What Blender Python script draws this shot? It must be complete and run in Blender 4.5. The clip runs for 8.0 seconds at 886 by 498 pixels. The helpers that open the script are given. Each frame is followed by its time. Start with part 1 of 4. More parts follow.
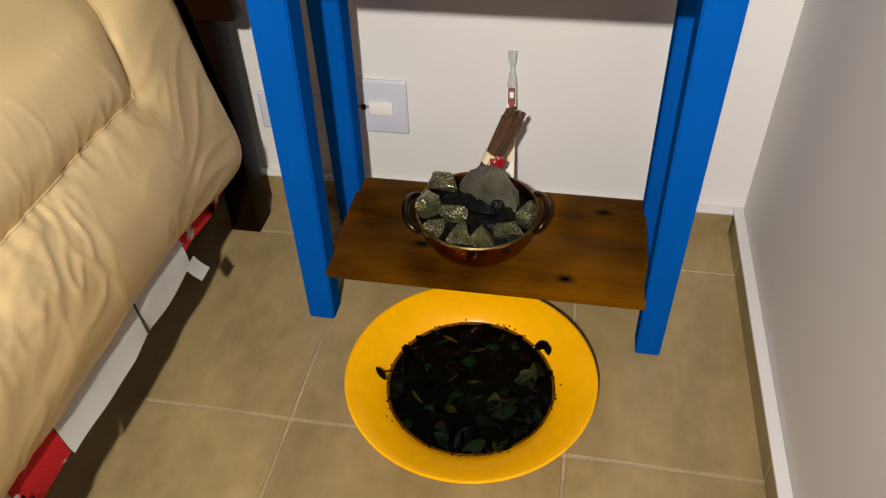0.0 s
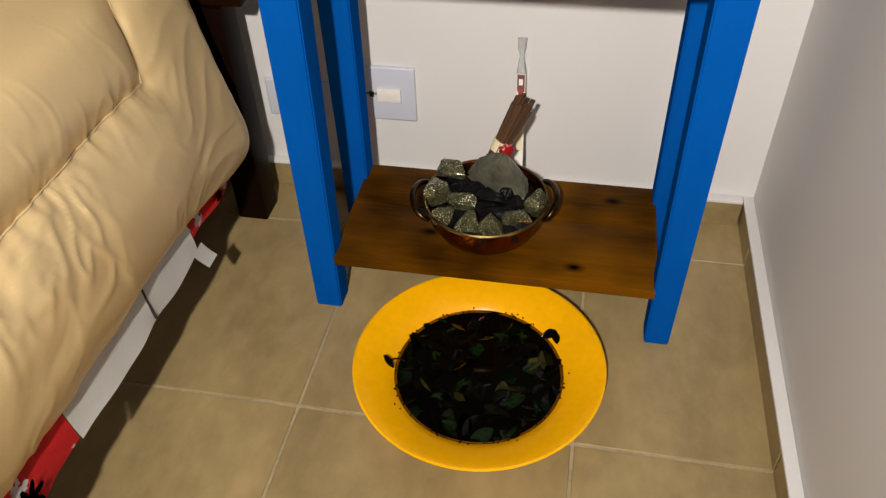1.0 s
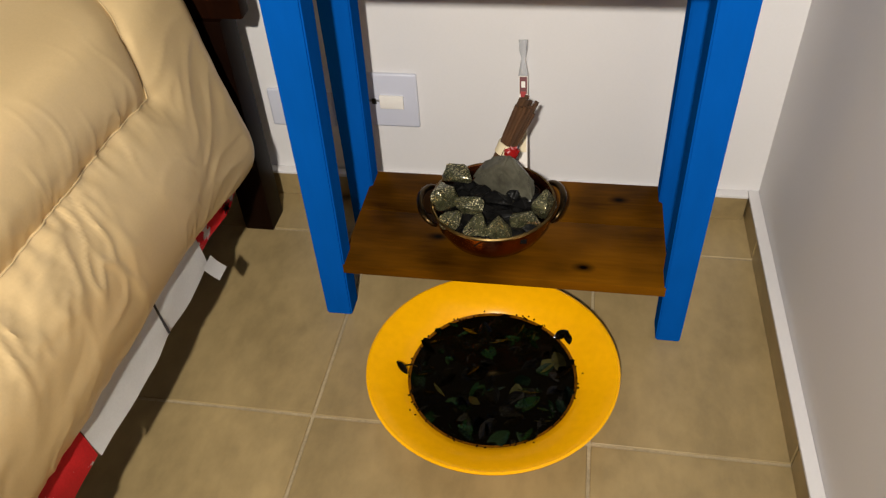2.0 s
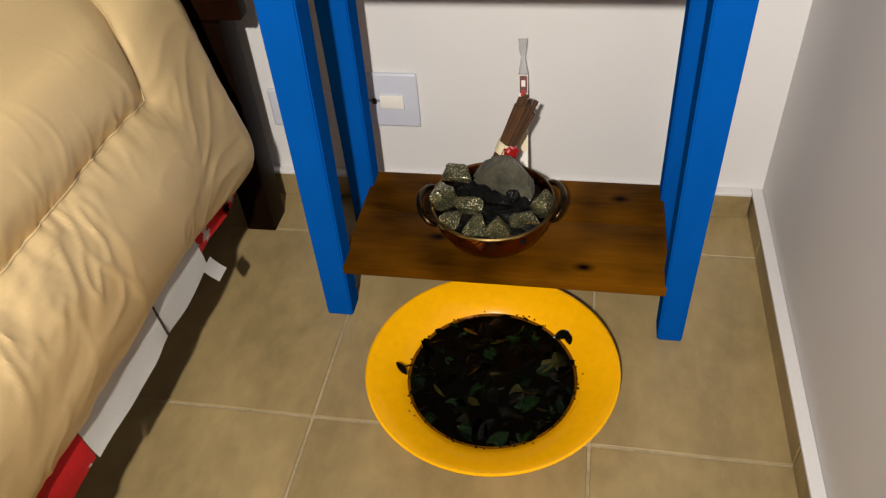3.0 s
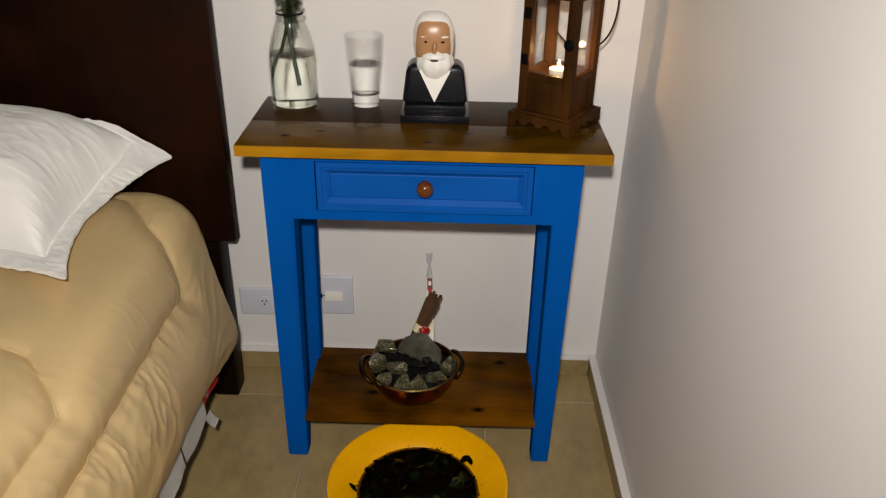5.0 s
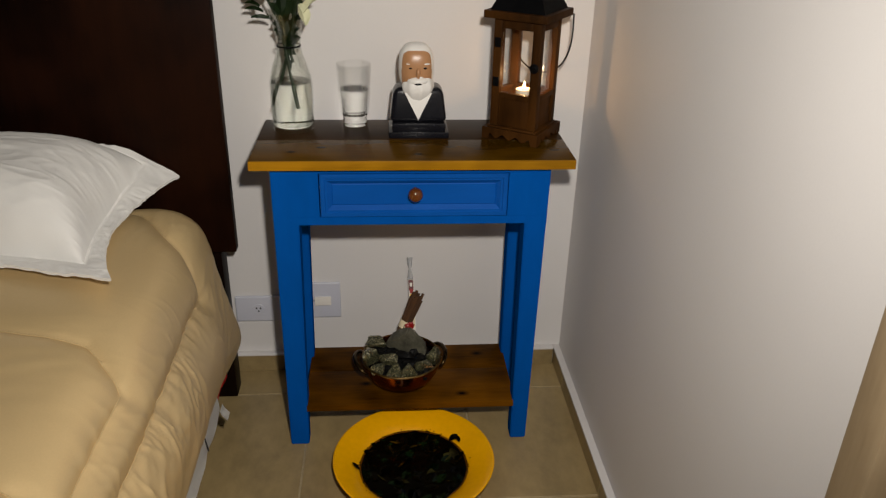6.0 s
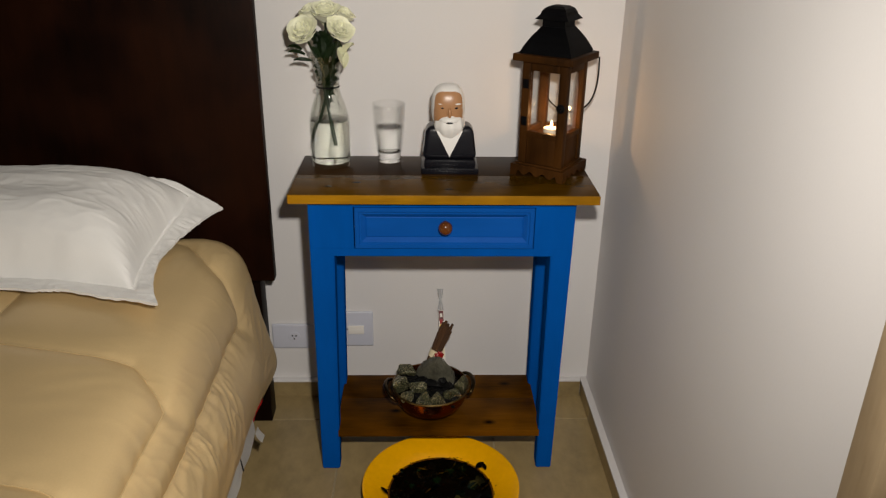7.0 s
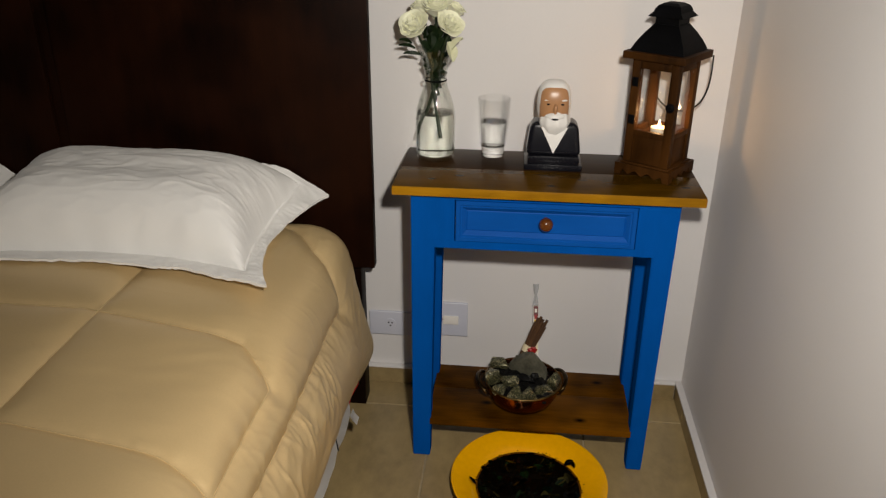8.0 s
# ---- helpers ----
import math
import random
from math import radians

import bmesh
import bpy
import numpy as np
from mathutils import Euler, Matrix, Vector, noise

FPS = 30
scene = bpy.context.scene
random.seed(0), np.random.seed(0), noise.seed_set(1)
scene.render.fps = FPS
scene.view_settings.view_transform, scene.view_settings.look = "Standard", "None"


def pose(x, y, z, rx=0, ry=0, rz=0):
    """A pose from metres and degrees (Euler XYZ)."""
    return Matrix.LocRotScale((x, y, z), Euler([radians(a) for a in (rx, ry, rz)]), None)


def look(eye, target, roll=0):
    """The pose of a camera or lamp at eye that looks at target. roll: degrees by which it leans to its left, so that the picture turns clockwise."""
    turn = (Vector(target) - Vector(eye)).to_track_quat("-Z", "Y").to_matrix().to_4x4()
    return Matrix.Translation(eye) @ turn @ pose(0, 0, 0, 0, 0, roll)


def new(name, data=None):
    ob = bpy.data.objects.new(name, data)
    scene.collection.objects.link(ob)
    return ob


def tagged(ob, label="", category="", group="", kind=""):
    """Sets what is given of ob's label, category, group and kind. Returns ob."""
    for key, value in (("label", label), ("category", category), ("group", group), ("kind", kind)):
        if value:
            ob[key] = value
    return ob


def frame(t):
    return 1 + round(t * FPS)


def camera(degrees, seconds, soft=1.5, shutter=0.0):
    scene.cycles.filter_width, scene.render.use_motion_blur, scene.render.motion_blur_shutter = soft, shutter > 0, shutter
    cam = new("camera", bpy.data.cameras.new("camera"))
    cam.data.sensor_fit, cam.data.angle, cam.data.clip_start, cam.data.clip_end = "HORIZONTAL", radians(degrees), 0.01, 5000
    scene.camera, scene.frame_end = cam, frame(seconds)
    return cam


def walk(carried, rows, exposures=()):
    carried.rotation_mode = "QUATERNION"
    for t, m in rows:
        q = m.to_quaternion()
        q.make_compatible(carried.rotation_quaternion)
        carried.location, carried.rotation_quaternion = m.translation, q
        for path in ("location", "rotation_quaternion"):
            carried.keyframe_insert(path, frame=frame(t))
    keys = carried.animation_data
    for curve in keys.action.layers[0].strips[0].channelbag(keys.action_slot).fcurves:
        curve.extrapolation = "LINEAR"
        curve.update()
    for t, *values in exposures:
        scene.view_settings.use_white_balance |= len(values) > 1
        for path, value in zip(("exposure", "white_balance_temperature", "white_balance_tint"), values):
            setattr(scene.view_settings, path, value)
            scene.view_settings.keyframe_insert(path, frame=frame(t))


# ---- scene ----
cam = camera(59.2, 8.0, soft=1.3)
PATH = [
    (0, (-0.307, -1.28, 1.041), (-0.606, 0.182, -0.291), -2.2),
    (0.5, (-0.313, -1.281, 1.028), (-0.618, 0.174, -0.31), -2.4),
    (1, (-0.315, -1.28, 1.034), (-0.621, 0.164, -0.316), -2.2),
    (1.5, (-0.311, -1.282, 1.038), (-0.634, 0.165, -0.305), -3.0),
    (1.7, (-0.327, -1.283, 1.036), (-0.633, 0.168, -0.305), -3.9),
    (2.8, (-0.334, -1.277, 1.038), (-0.654, 0.167, -0.307), -4.9),
    (3, (-0.313, -1.274, 1.036), (-0.645, 0.168, -0.309), -5.1),
    (3.5, (-0.314, -1.312, 1.086), (-0.592, 0.171, -0.227), -2.5),
    (4, (-0.37, -1.429, 1.179), (-0.568, 0.12, -0.07), -2.7),
    (4.1, (-0.373, -1.471, 1.193), (-0.557, 0.099, -0.033), -2.5),
    (4.5, (-0.392, -1.573, 1.276), (-0.479, 0.085, 0.16), 0.3),
    (5, (-0.376, -1.766, 1.353), (-0.391, -0.013, 0.391), 1.3),
    (5.2, (-0.384, -1.829, 1.381), (-0.402, -0.052, 0.464), 0.9),
    (6.3, (-0.517, -2.037, 1.399), (-0.333, -0.255, 0.511), 1.6),
    (6.5, (-0.516, -2.053, 1.399), (-0.376, -0.262, 0.52), 0.9),
    (7, (-0.485, -2.071, 1.424), (-0.427, -0.245, 0.61), 0.9),
    (7.5, (-0.483, -2.07, 1.422), (-0.467, -0.26, 0.572), 0.8),
    (8, (-0.504, -2.082, 1.439), (-0.679, -0.275, 0.599), 0.5),
]
EXPOSURES = [(0.0, -0.18), (3.0, -0.18), (3.5, -0.38), (4.0, -0.68), (4.5, -0.76), (5.0, -0.87), (6.5, -1.25), (7.5, -1.02), (8.0, -1.07)]
walk(cam, [(t, look(eye, target, roll)) for t, eye, target, roll in PATH], EXPOSURES)

# ---- light: a dim room at night, one hand-held video lamp, one candle ----
world = bpy.data.worlds.new("room_night")
scene.world = world
world.use_nodes = True
world.node_tree.nodes["Background"].inputs["Color"].default_value = (0.9, 0.95, 1.0, 1)
world.node_tree.nodes["Background"].inputs["Strength"].default_value = 0.02

spot = bpy.data.lights.new("video_lamp", "SPOT")
spot.energy, spot.spot_size, spot.spot_blend, spot.shadow_soft_size = 205, radians(118), 1.0, 0.028
spot.color = (1.0, 0.938, 0.845)
spot.cycles.use_multiple_importance_sampling = False
lamp = new("video_lamp", spot)
lamp.matrix_world = look((-0.41, -1.86, 1.52), (-0.55, -0.20, 0.74))

# ---- materials ----
def nodes_of(name):
    m = bpy.data.materials.new(name)
    m.use_nodes = True
    t = m.node_tree
    return m, t, t.nodes["Principled BSDF"], t.nodes.new("ShaderNodeTexCoord")


def noise_node(t, coord, scale, detail=4.0, rough=0.55, stretch=(1, 1, 1), turn=(0, 0, 0)):
    mp = t.nodes.new("ShaderNodeMapping")
    mp.inputs["Scale"].default_value = stretch
    mp.inputs["Rotation"].default_value = [radians(a) for a in turn]
    t.links.new(coord.outputs["Object"], mp.inputs["Vector"])
    n = t.nodes.new("ShaderNodeTexNoise")
    n.inputs["Scale"].default_value, n.inputs["Detail"].default_value, n.inputs["Roughness"].default_value = scale, detail, rough
    t.links.new(mp.outputs["Vector"], n.inputs["Vector"])
    return n.outputs["Fac"]


def ramp(t, fac, stops):
    r = t.nodes.new("ShaderNodeValToRGB")
    e = r.color_ramp.elements
    while len(e) < len(stops):
        e.new(0.5)
    for k, (p, c) in zip(e, stops):
        k.position, k.color = p, (*c, 1)
    t.links.new(fac, r.inputs["Fac"])
    return r.outputs["Color"]


def mix(t, fac, a, b, mode="MIX"):
    m = t.nodes.new("ShaderNodeMix")
    m.data_type, m.blend_type = "RGBA", mode
    for sock, v in ((m.inputs[0], fac), (m.inputs[6], a), (m.inputs[7], b)):
        if isinstance(v, bpy.types.NodeSocket):
            t.links.new(v, sock)
        else:
            sock.default_value = v if isinstance(v, (int, float)) else (*v, 1)
    return m.outputs[2]


def bump(t, bsdf, fac, strength, distance):
    b = t.nodes.new("ShaderNodeBump")
    b.inputs["Strength"].default_value, b.inputs["Distance"].default_value = strength, distance
    t.links.new(fac, b.inputs["Height"])
    t.links.new(b.outputs["Normal"], bsdf.inputs["Normal"])


def plain(name, color, rough=0.5, metal=0.0, var=0.12, scale=9.0, fine=90.0, relief=0.15, depth=0.002, rand=0.0,
          stretch=(1, 1, 1), coat=0.0, sheen=0.0, spec=0.5):
    """A surface of one colour with broad stains, fine grain and fine relief."""
    m, t, b, co = nodes_of(name)
    broad, grain = noise_node(t, co, scale, 3, 0.5, stretch), noise_node(t, co, fine, 5, 0.6, stretch)
    lo, hi = [c * (1 - var) for c in color], [min(1, c * (1 + var)) for c in color]
    col = ramp(t, broad, [(0.3, lo), (0.7, hi)])
    col = mix(t, 0.35, col, ramp(t, grain, [(0.35, lo), (0.65, hi)]))
    if rand:
        info = t.nodes.new("ShaderNodeObjectInfo")
        col = mix(t, 1.0, col, ramp(t, info.outputs["Random"], [(0.0, (1 - rand,) * 3), (1.0, (1, 1, 1))]), "MULTIPLY")
    t.links.new(col, b.inputs["Base Color"])
    r = t.nodes.new("ShaderNodeMapRange")
    r.inputs["To Min"].default_value, r.inputs["To Max"].default_value = max(0.02, rough - 0.07), min(1, rough + 0.07)
    t.links.new(broad, r.inputs["Value"])
    t.links.new(r.outputs["Result"], b.inputs["Roughness"])
    b.inputs["Metallic"].default_value = metal
    b.inputs["Coat Weight"].default_value = coat
    b.inputs["Sheen Weight"].default_value = sheen
    b.inputs["Specular IOR Level"].default_value = spec
    if relief:
        bump(t, b, grain, relief, depth)
    return m


def wood(name, dark, light, rough=0.35, along="x", knots=0.0, coat=0.0, relief=0.12, grain_size=22.0, spec=0.25, blotch=0.45):
    m, t, b, co = nodes_of(name)
    st = {"x": (0.12, 1, 1), "y": (1, 0.12, 1), "z": (1, 1, 0.12)}[along]
    g1, g2 = noise_node(t, co, grain_size, 6, 0.6, st), noise_node(t, co, 150, 3, 0.6, st)
    blot = noise_node(t, co, 5, 2, 0.5)
    col = ramp(t, g1, [(0.28, dark), (0.5, [(p + q) / 2 for p, q in zip(dark, light)]), (0.72, light)])
    col = mix(t, 0.25, col, ramp(t, g2, [(0.35, dark), (0.65, light)]))
    col = mix(t, blotch, col, ramp(t, blot, [(0.36, [c * 0.5 for c in dark]), (0.60, light)]))
    if knots:
        v = t.nodes.new("ShaderNodeTexVoronoi")
        v.voronoi_dimensions = "2D"
        v.inputs["Scale"].default_value = knots
        mp = t.nodes.new("ShaderNodeMapping")
        mp.inputs["Scale"].default_value = {"x": (0.6, 1, 1), "y": (1, 0.6, 1), "z": (1, 1, 0.6)}[along]
        t.links.new(co.outputs["Object"], mp.inputs["Vector"])
        t.links.new(mp.outputs["Vector"], v.inputs["Vector"])
        col = mix(t, ramp(t, v.outputs["Distance"], [(0.02, (1, 1, 1)), (0.10, (0, 0, 0))]), col, [c * 0.15 for c in dark])
    t.links.new(col, b.inputs["Base Color"])
    b.inputs["Roughness"].default_value = rough
    b.inputs["Specular IOR Level"].default_value = spec
    b.inputs["Coat Weight"].default_value, b.inputs["Coat Roughness"].default_value = coat, 0.12
    bump(t, b, g1, relief, 0.002)
    return m


def glass(name, color=(1, 1, 1), ior=1.45, rough=0.0):
    m, t, b, co = nodes_of(name)
    b.inputs["Base Color"].default_value = (*color, 1)
    b.inputs["Transmission Weight"].default_value, b.inputs["IOR"].default_value, b.inputs["Roughness"].default_value = 1.0, ior, rough
    return m


WALL = plain("white_wall_paint", (0.68, 0.66, 0.655), 0.6, var=0.02, scale=3, fine=220, relief=0.12, depth=0.0008, spec=0.3)
CEIL = plain("ceiling_paint", (0.75, 0.74, 0.72), 0.8, var=0.02)
TILE = plain("beige_floor_tile", (0.315, 0.230, 0.106), 0.36, var=0.27, scale=7, fine=34, relief=0.04, depth=0.001, rand=0.10, stretch=(1, 0.6, 1))
GROUT = plain("pale_grout", (0.34, 0.27, 0.16), 0.9, var=0.35, fine=200)
BLUE = plain("blue_table_paint", (0.0015, 0.074, 0.345), 0.48, var=0.10, scale=14, fine=60, relief=0.10, depth=0.0012, stretch=(1, 1, 0.25), spec=0.0)
BLUE_GLOSS = plain("blue_drawer_paint", (0.0015, 0.074, 0.345), 0.40, var=0.10, scale=14, fine=60, relief=0.10, depth=0.0012, stretch=(0.25, 1, 1), spec=0.16)
OAK = wood("varnished_pine_top", (0.027, 0.0115, 0.0005), (0.120, 0.055, 0.0020), 0.24, "x", 11.0, 0.0, spec=0.04)
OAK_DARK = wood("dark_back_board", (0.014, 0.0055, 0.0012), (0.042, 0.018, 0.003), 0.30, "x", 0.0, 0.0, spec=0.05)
EDGE = wood("honey_board_edge", (0.17, 0.068, 0.002), (0.42, 0.20, 0.006), 0.4, "x", 7.0, 0.0, spec=0.1)
SHELF = wood("stained_shelf_wood", (0.006, 0.0021, 0.0002), (0.165, 0.061, 0.0022), 0.30, "x", 7.3, 0.0, blotch=0.58, spec=0.025, grain_size=34.0)
WENGE = wood("dark_headboard_wood", (0.0030, 0.0010, 0.0005), (0.018, 0.0052, 0.0018), 0.5, "z", 0.0, 0.0, spec=0.05)
POST = wood("near_black_post_wood", (0.0022, 0.0008, 0.0004), (0.0085, 0.0026, 0.0010), 0.45, "z", 0.0, 0.0, spec=0.05)
SATIN = plain("champagne_satin", (0.67, 0.495, 0.255), 0.42, 0.33, var=0.05, scale=5, fine=300, relief=0.10, depth=0.0006)
THREAD = plain("gold_thread", (0.50, 0.37, 0.19), 0.7, var=0.1, fine=400)
COTTON = plain("white_cotton", (0.80, 0.79, 0.77), 0.85, var=0.03, fine=400, relief=0.2, depth=0.0006, sheen=0.2)
LINING = plain("grey_lining_cloth", (0.84, 0.83, 0.80), 0.9, var=0.06, fine=300)


def flowered():
    m = plain("red_flowered_cloth", (0.72, 0.018, 0.02), 0.7, var=0.15, fine=300)
    t, b = m.node_tree, m.node_tree.nodes["Principled BSDF"]
    base = b.inputs["Base Color"].links[0].from_socket
    co, v = t.nodes.new("ShaderNodeTexCoord"), t.nodes.new("ShaderNodeTexVoronoi")
    v.inputs["Scale"].default_value = 21
    wob = noise_node(t, co, 130, 2, 0.5)
    t.links.new(mix(t, 0.035, co.outputs["Object"], wob), v.inputs["Vector"])
    spots = ramp(t, v.outputs["Distance"], [(0.24, (1, 1, 1)), (0.30, (0, 0, 0))])
    t.links.new(mix(t, spots, base, (0.75, 0.70, 0.66)), b.inputs["Base Color"])
    return m


RED = flowered()
# black of the printed petals, also used to paint the sheet's crease shade
INK_AND_SHADE = plain("black_print_and_crease_shade", (0.015, 0.012, 0.012), 0.7)
YELLOW = plain("yellow_glazed_dish", (0.80, 0.385, 0.001), 0.20, var=0.07, scale=10, fine=80, relief=0.03, depth=0.0008, spec=0.3)
SOCKET = plain("white_plastic_plate", (0.56, 0.57, 0.65), 0.35, var=0.02, relief=0.0)
BLACK = plain("black_hole", (0.01, 0.01, 0.01), 0.5)
DOORWOOD = wood("light_door_wood", (0.36, 0.26, 0.15), (0.52, 0.40, 0.25), 0.5, "z")
KNOB = wood("turned_knob_wood", (0.060, 0.016, 0.004), (0.14, 0.042, 0.008), 0.25, "y", 0.0, 0.4)

# ---- mesh helpers ----
ORIGIN = {}


def thing(name, at, label, category, group="", kind=""):
    ob = new(name)
    ob.location = at
    ob.empty_display_size = 0.05
    ORIGIN[ob.name] = Vector(at)
    return tagged(ob, label, category, group, kind)


def finish(name, bm, material, smooth=True, angle=38):
    me = bpy.data.meshes.new(name)
    bm.normal_update()
    if smooth:
        for f in bm.faces:
            f.smooth = True
        for e in bm.edges:
            if len(e.link_faces) == 2 and e.calc_face_angle(0) > radians(angle):
                e.smooth = False
    bm.to_mesh(me)
    bm.free()
    for m in (material if isinstance(material, (list, tuple)) else [material]):
        me.materials.append(m)
    return me


def part(name, bm, material, parent=None, label="", smooth=True):
    """Links a bmesh, built in world coordinates, as one mesh object under a thing or a part."""
    o = ORIGIN[parent.name] if parent else Vector()
    bmesh.ops.translate(bm, verts=bm.verts, vec=-o)
    ob = new(name, finish(name, bm, material, smooth))
    if parent:
        ob.parent = parent
    ORIGIN[ob.name] = o
    return tagged(ob, label)


def single(name, bm, material, at, label, category, group="", kind="", smooth=True):
    """A thing that is one mesh, with its origin at its base."""
    at = Vector(at)
    bmesh.ops.translate(bm, verts=bm.verts, vec=-at)
    ob = new(name, finish(name, bm, material, smooth))
    ob.location = at
    ORIGIN[ob.name] = at
    return tagged(ob, label, category, group, kind)


def box(x0, y0, z0, x1, y1, z1, bevel=0.0, seg=2, bm=None, turn=0.0):
    b = bmesh.new()
    bmesh.ops.create_cube(b, size=1)
    sx, sy, sz = x1 - x0, y1 - y0, z1 - z0
    for v in b.verts:
        v.co = Vector((v.co.x * sx, v.co.y * sy, v.co.z * sz))
    if bevel:
        bmesh.ops.bevel(b, geom=b.edges[:], offset=bevel, segments=seg, affect="EDGES", profile=0.6)
    if turn:
        bmesh.ops.rotate(b, verts=b.verts, cent=(0, 0, 0), matrix=Matrix.Rotation(radians(turn), 3, "Z"))
    bmesh.ops.translate(b, verts=b.verts, vec=((x0 + x1) / 2, (y0 + y1) / 2, (z0 + z1) / 2))
    return join(bm, b)


def join(bm, other):
    if bm is None:
        return other
    me = bpy.data.meshes.new("tmp")
    other.to_mesh(me)
    other.free()
    bm.from_mesh(me)
    bpy.data.meshes.remove(me)
    return bm


def lathe(profile, at, seg=64, bm=None, closed=False):
    """Turns (r, z) pairs round the upright axis through at."""
    b = bmesh.new()
    rings = []
    for r, z in profile:
        if r < 1e-5:
            rings.append([b.verts.new((at[0], at[1], at[2] + z))])
        else:
            rings.append([b.verts.new((at[0] + r * math.cos(2 * math.pi * i / seg), at[1] + r * math.sin(2 * math.pi * i / seg), at[2] + z)) for i in range(seg)])
    pairs = list(zip(rings, rings[1:])) + ([(rings[-1], rings[0])] if closed else [])
    for p, q in pairs:
        for i in range(seg):
            j = (i + 1) % seg
            if len(p) == 1 and len(q) == 1:
                continue
            if len(p) == 1:
                b.faces.new((p[0], q[j], q[i]))
            elif len(q) == 1:
                b.faces.new((p[i], p[j], q[0]))
            else:
                b.faces.new((p[i], p[j], q[j], q[i]))
    bmesh.ops.recalc_face_normals(b, faces=b.faces)
    return join(bm, b)


def tube(points, radius, seg=8, bm=None):
    """A round bar along points; radius is one number or one for each point."""
    pts = [Vector(p) for p in points]
    rad = radius if isinstance(radius, (list, tuple)) else [radius] * len(pts)
    b, rings, side = bmesh.new(), [], None
    for i, p in enumerate(pts):
        d = (pts[min(i + 1, len(pts) - 1)] - pts[max(i - 1, 0)]).normalized()
        side = (side - d * side.dot(d)).normalized() if side else d.orthogonal().normalized()
        up = d.cross(side)
        rings.append([b.verts.new(p + rad[i] * (side * math.cos(2 * math.pi * k / seg) + up * math.sin(2 * math.pi * k / seg))) for k in range(seg)])
    for p, q in zip(rings, rings[1:]):
        for k in range(seg):
            b.faces.new((p[k], p[(k + 1) % seg], q[(k + 1) % seg], q[k]))
    b.faces.new(rings[0][::-1])
    b.faces.new(rings[-1])
    return join(bm, b)


def sheet(pts, bm=None, wrap=False):
    """A skin over an array of points, rows by columns."""
    b = bmesh.new()
    n, k = pts.shape[:2]
    vs = [[b.verts.new(pts[i, j]) for j in range(k)] for i in range(n)]
    for i in range(n - 1):
        for j in range(k if wrap else k - 1):
            b.faces.new((vs[i][j], vs[i + 1][j], vs[i + 1][(j + 1) % k], vs[i][(j + 1) % k]))
    return join(bm, b)


def smooth_line(points, n):
    """n points, evenly spaced along a soft curve through points; also its length."""
    p = np.array(points, float)
    out = []
    for i in range(len(p) - 1):
        a, b, c, d = p[max(i - 1, 0)], p[i], p[i + 1], p[min(i + 2, len(p) - 1)]
        for u in np.linspace(0, 1, 24, endpoint=False):
            out.append(0.5 * (2 * b + (c - a) * u + (2 * a - 5 * b + 4 * c - d) * u ** 2 + (3 * b - a - 3 * c + d) * u ** 3))
    out = np.array(out + [p[-1]])
    s = np.concatenate([[0], np.cumsum(np.linalg.norm(np.diff(out, axis=0), axis=1))])
    t = np.linspace(0, s[-1], n)
    return np.stack([np.interp(t, s, out[:, k]) for k in range(p.shape[1])], 1), s[-1]


# ---- structure ----
WX, WL, WB, WH = 0.039, -3.6, -4.3, 2.7
DOOR_Y0, DOOR_Y1 = -2.25, -1.318
floor = thing("floor", (0, 0, 0), "beige ceramic tile floor with pale grout", "floor", kind="structure")
part("grout_bed", box(WL - 0.1, WB - 0.1, -0.06, WX + 0.1, 0.1, -0.0025), GROUT, floor)
single("wall_north", box(WL - 0.1, 0.0, -0.06, WX + 0.15, 0.12, WH), WALL, (-1.5, 0.06, 0), "white painted wall behind bed and table", "wall", kind="structure")
single("wall_east", box(WX, DOOR_Y1, -0.06, WX + 0.15, -0.0005, WH), WALL, (WX, -0.7, 0), "white painted side wall", "wall", kind="structure")
single("wall_east", box(WX, WB, -0.06, WX + 0.15, DOOR_Y0, WH), WALL, (WX, -3, 0), "white painted side wall beyond the door", "wall", kind="structure")
single("wall_east", box(WX, DOOR_Y0 + 0.0005, 2.1, WX + 0.15, DOOR_Y1 - 0.0005, WH), WALL, (WX, -1.8, 2.1), "white painted wall above the door", "wall", kind="structure")
single("wall_west", box(WL - 0.1, WB, -0.06, WL, -0.0005, WH), WALL, (WL, -2, 0), "white painted wall", "wall", kind="structure")
single("wall_south", box(WL - 0.1, WB - 0.1, -0.06, WX + 0.15, WB - 0.0005, WH), WALL, (-1.5, WB, 0), "white painted wall", "wall", kind="structure")
single("ceiling", box(WL - 0.1, WB - 0.1, WH + 0.001, WX + 0.15, 0.12, WH + 0.1), CEIL, (-1.5, -2, WH), "flat white ceiling", "ceiling", kind="structure")
door = thing("door_1", (WX + 0.05, -1.8, 0), "closed light wood door in the side wall", "door", kind="structure")
part("door_leaf", box(WX + 0.045, DOOR_Y0 + 0.06, 0.004, WX + 0.085, DOOR_Y1 - 0.06, 2.04, 0.003), DOORWOOD, door)
for y in (DOOR_Y0 + 0.001, DOOR_Y1 - 0.059):
    part("door_jamb", box(WX - 0.004, y, 0.001, WX + 0.12, y + 0.058, 2.098, 0.003), DOORWOOD, door)
part("door_head", box(WX - 0.004, DOOR_Y0 + 0.06, 2.045, WX + 0.12, DOOR_Y1 - 0.06, 2.098, 0.003), DOORWOOD, door)
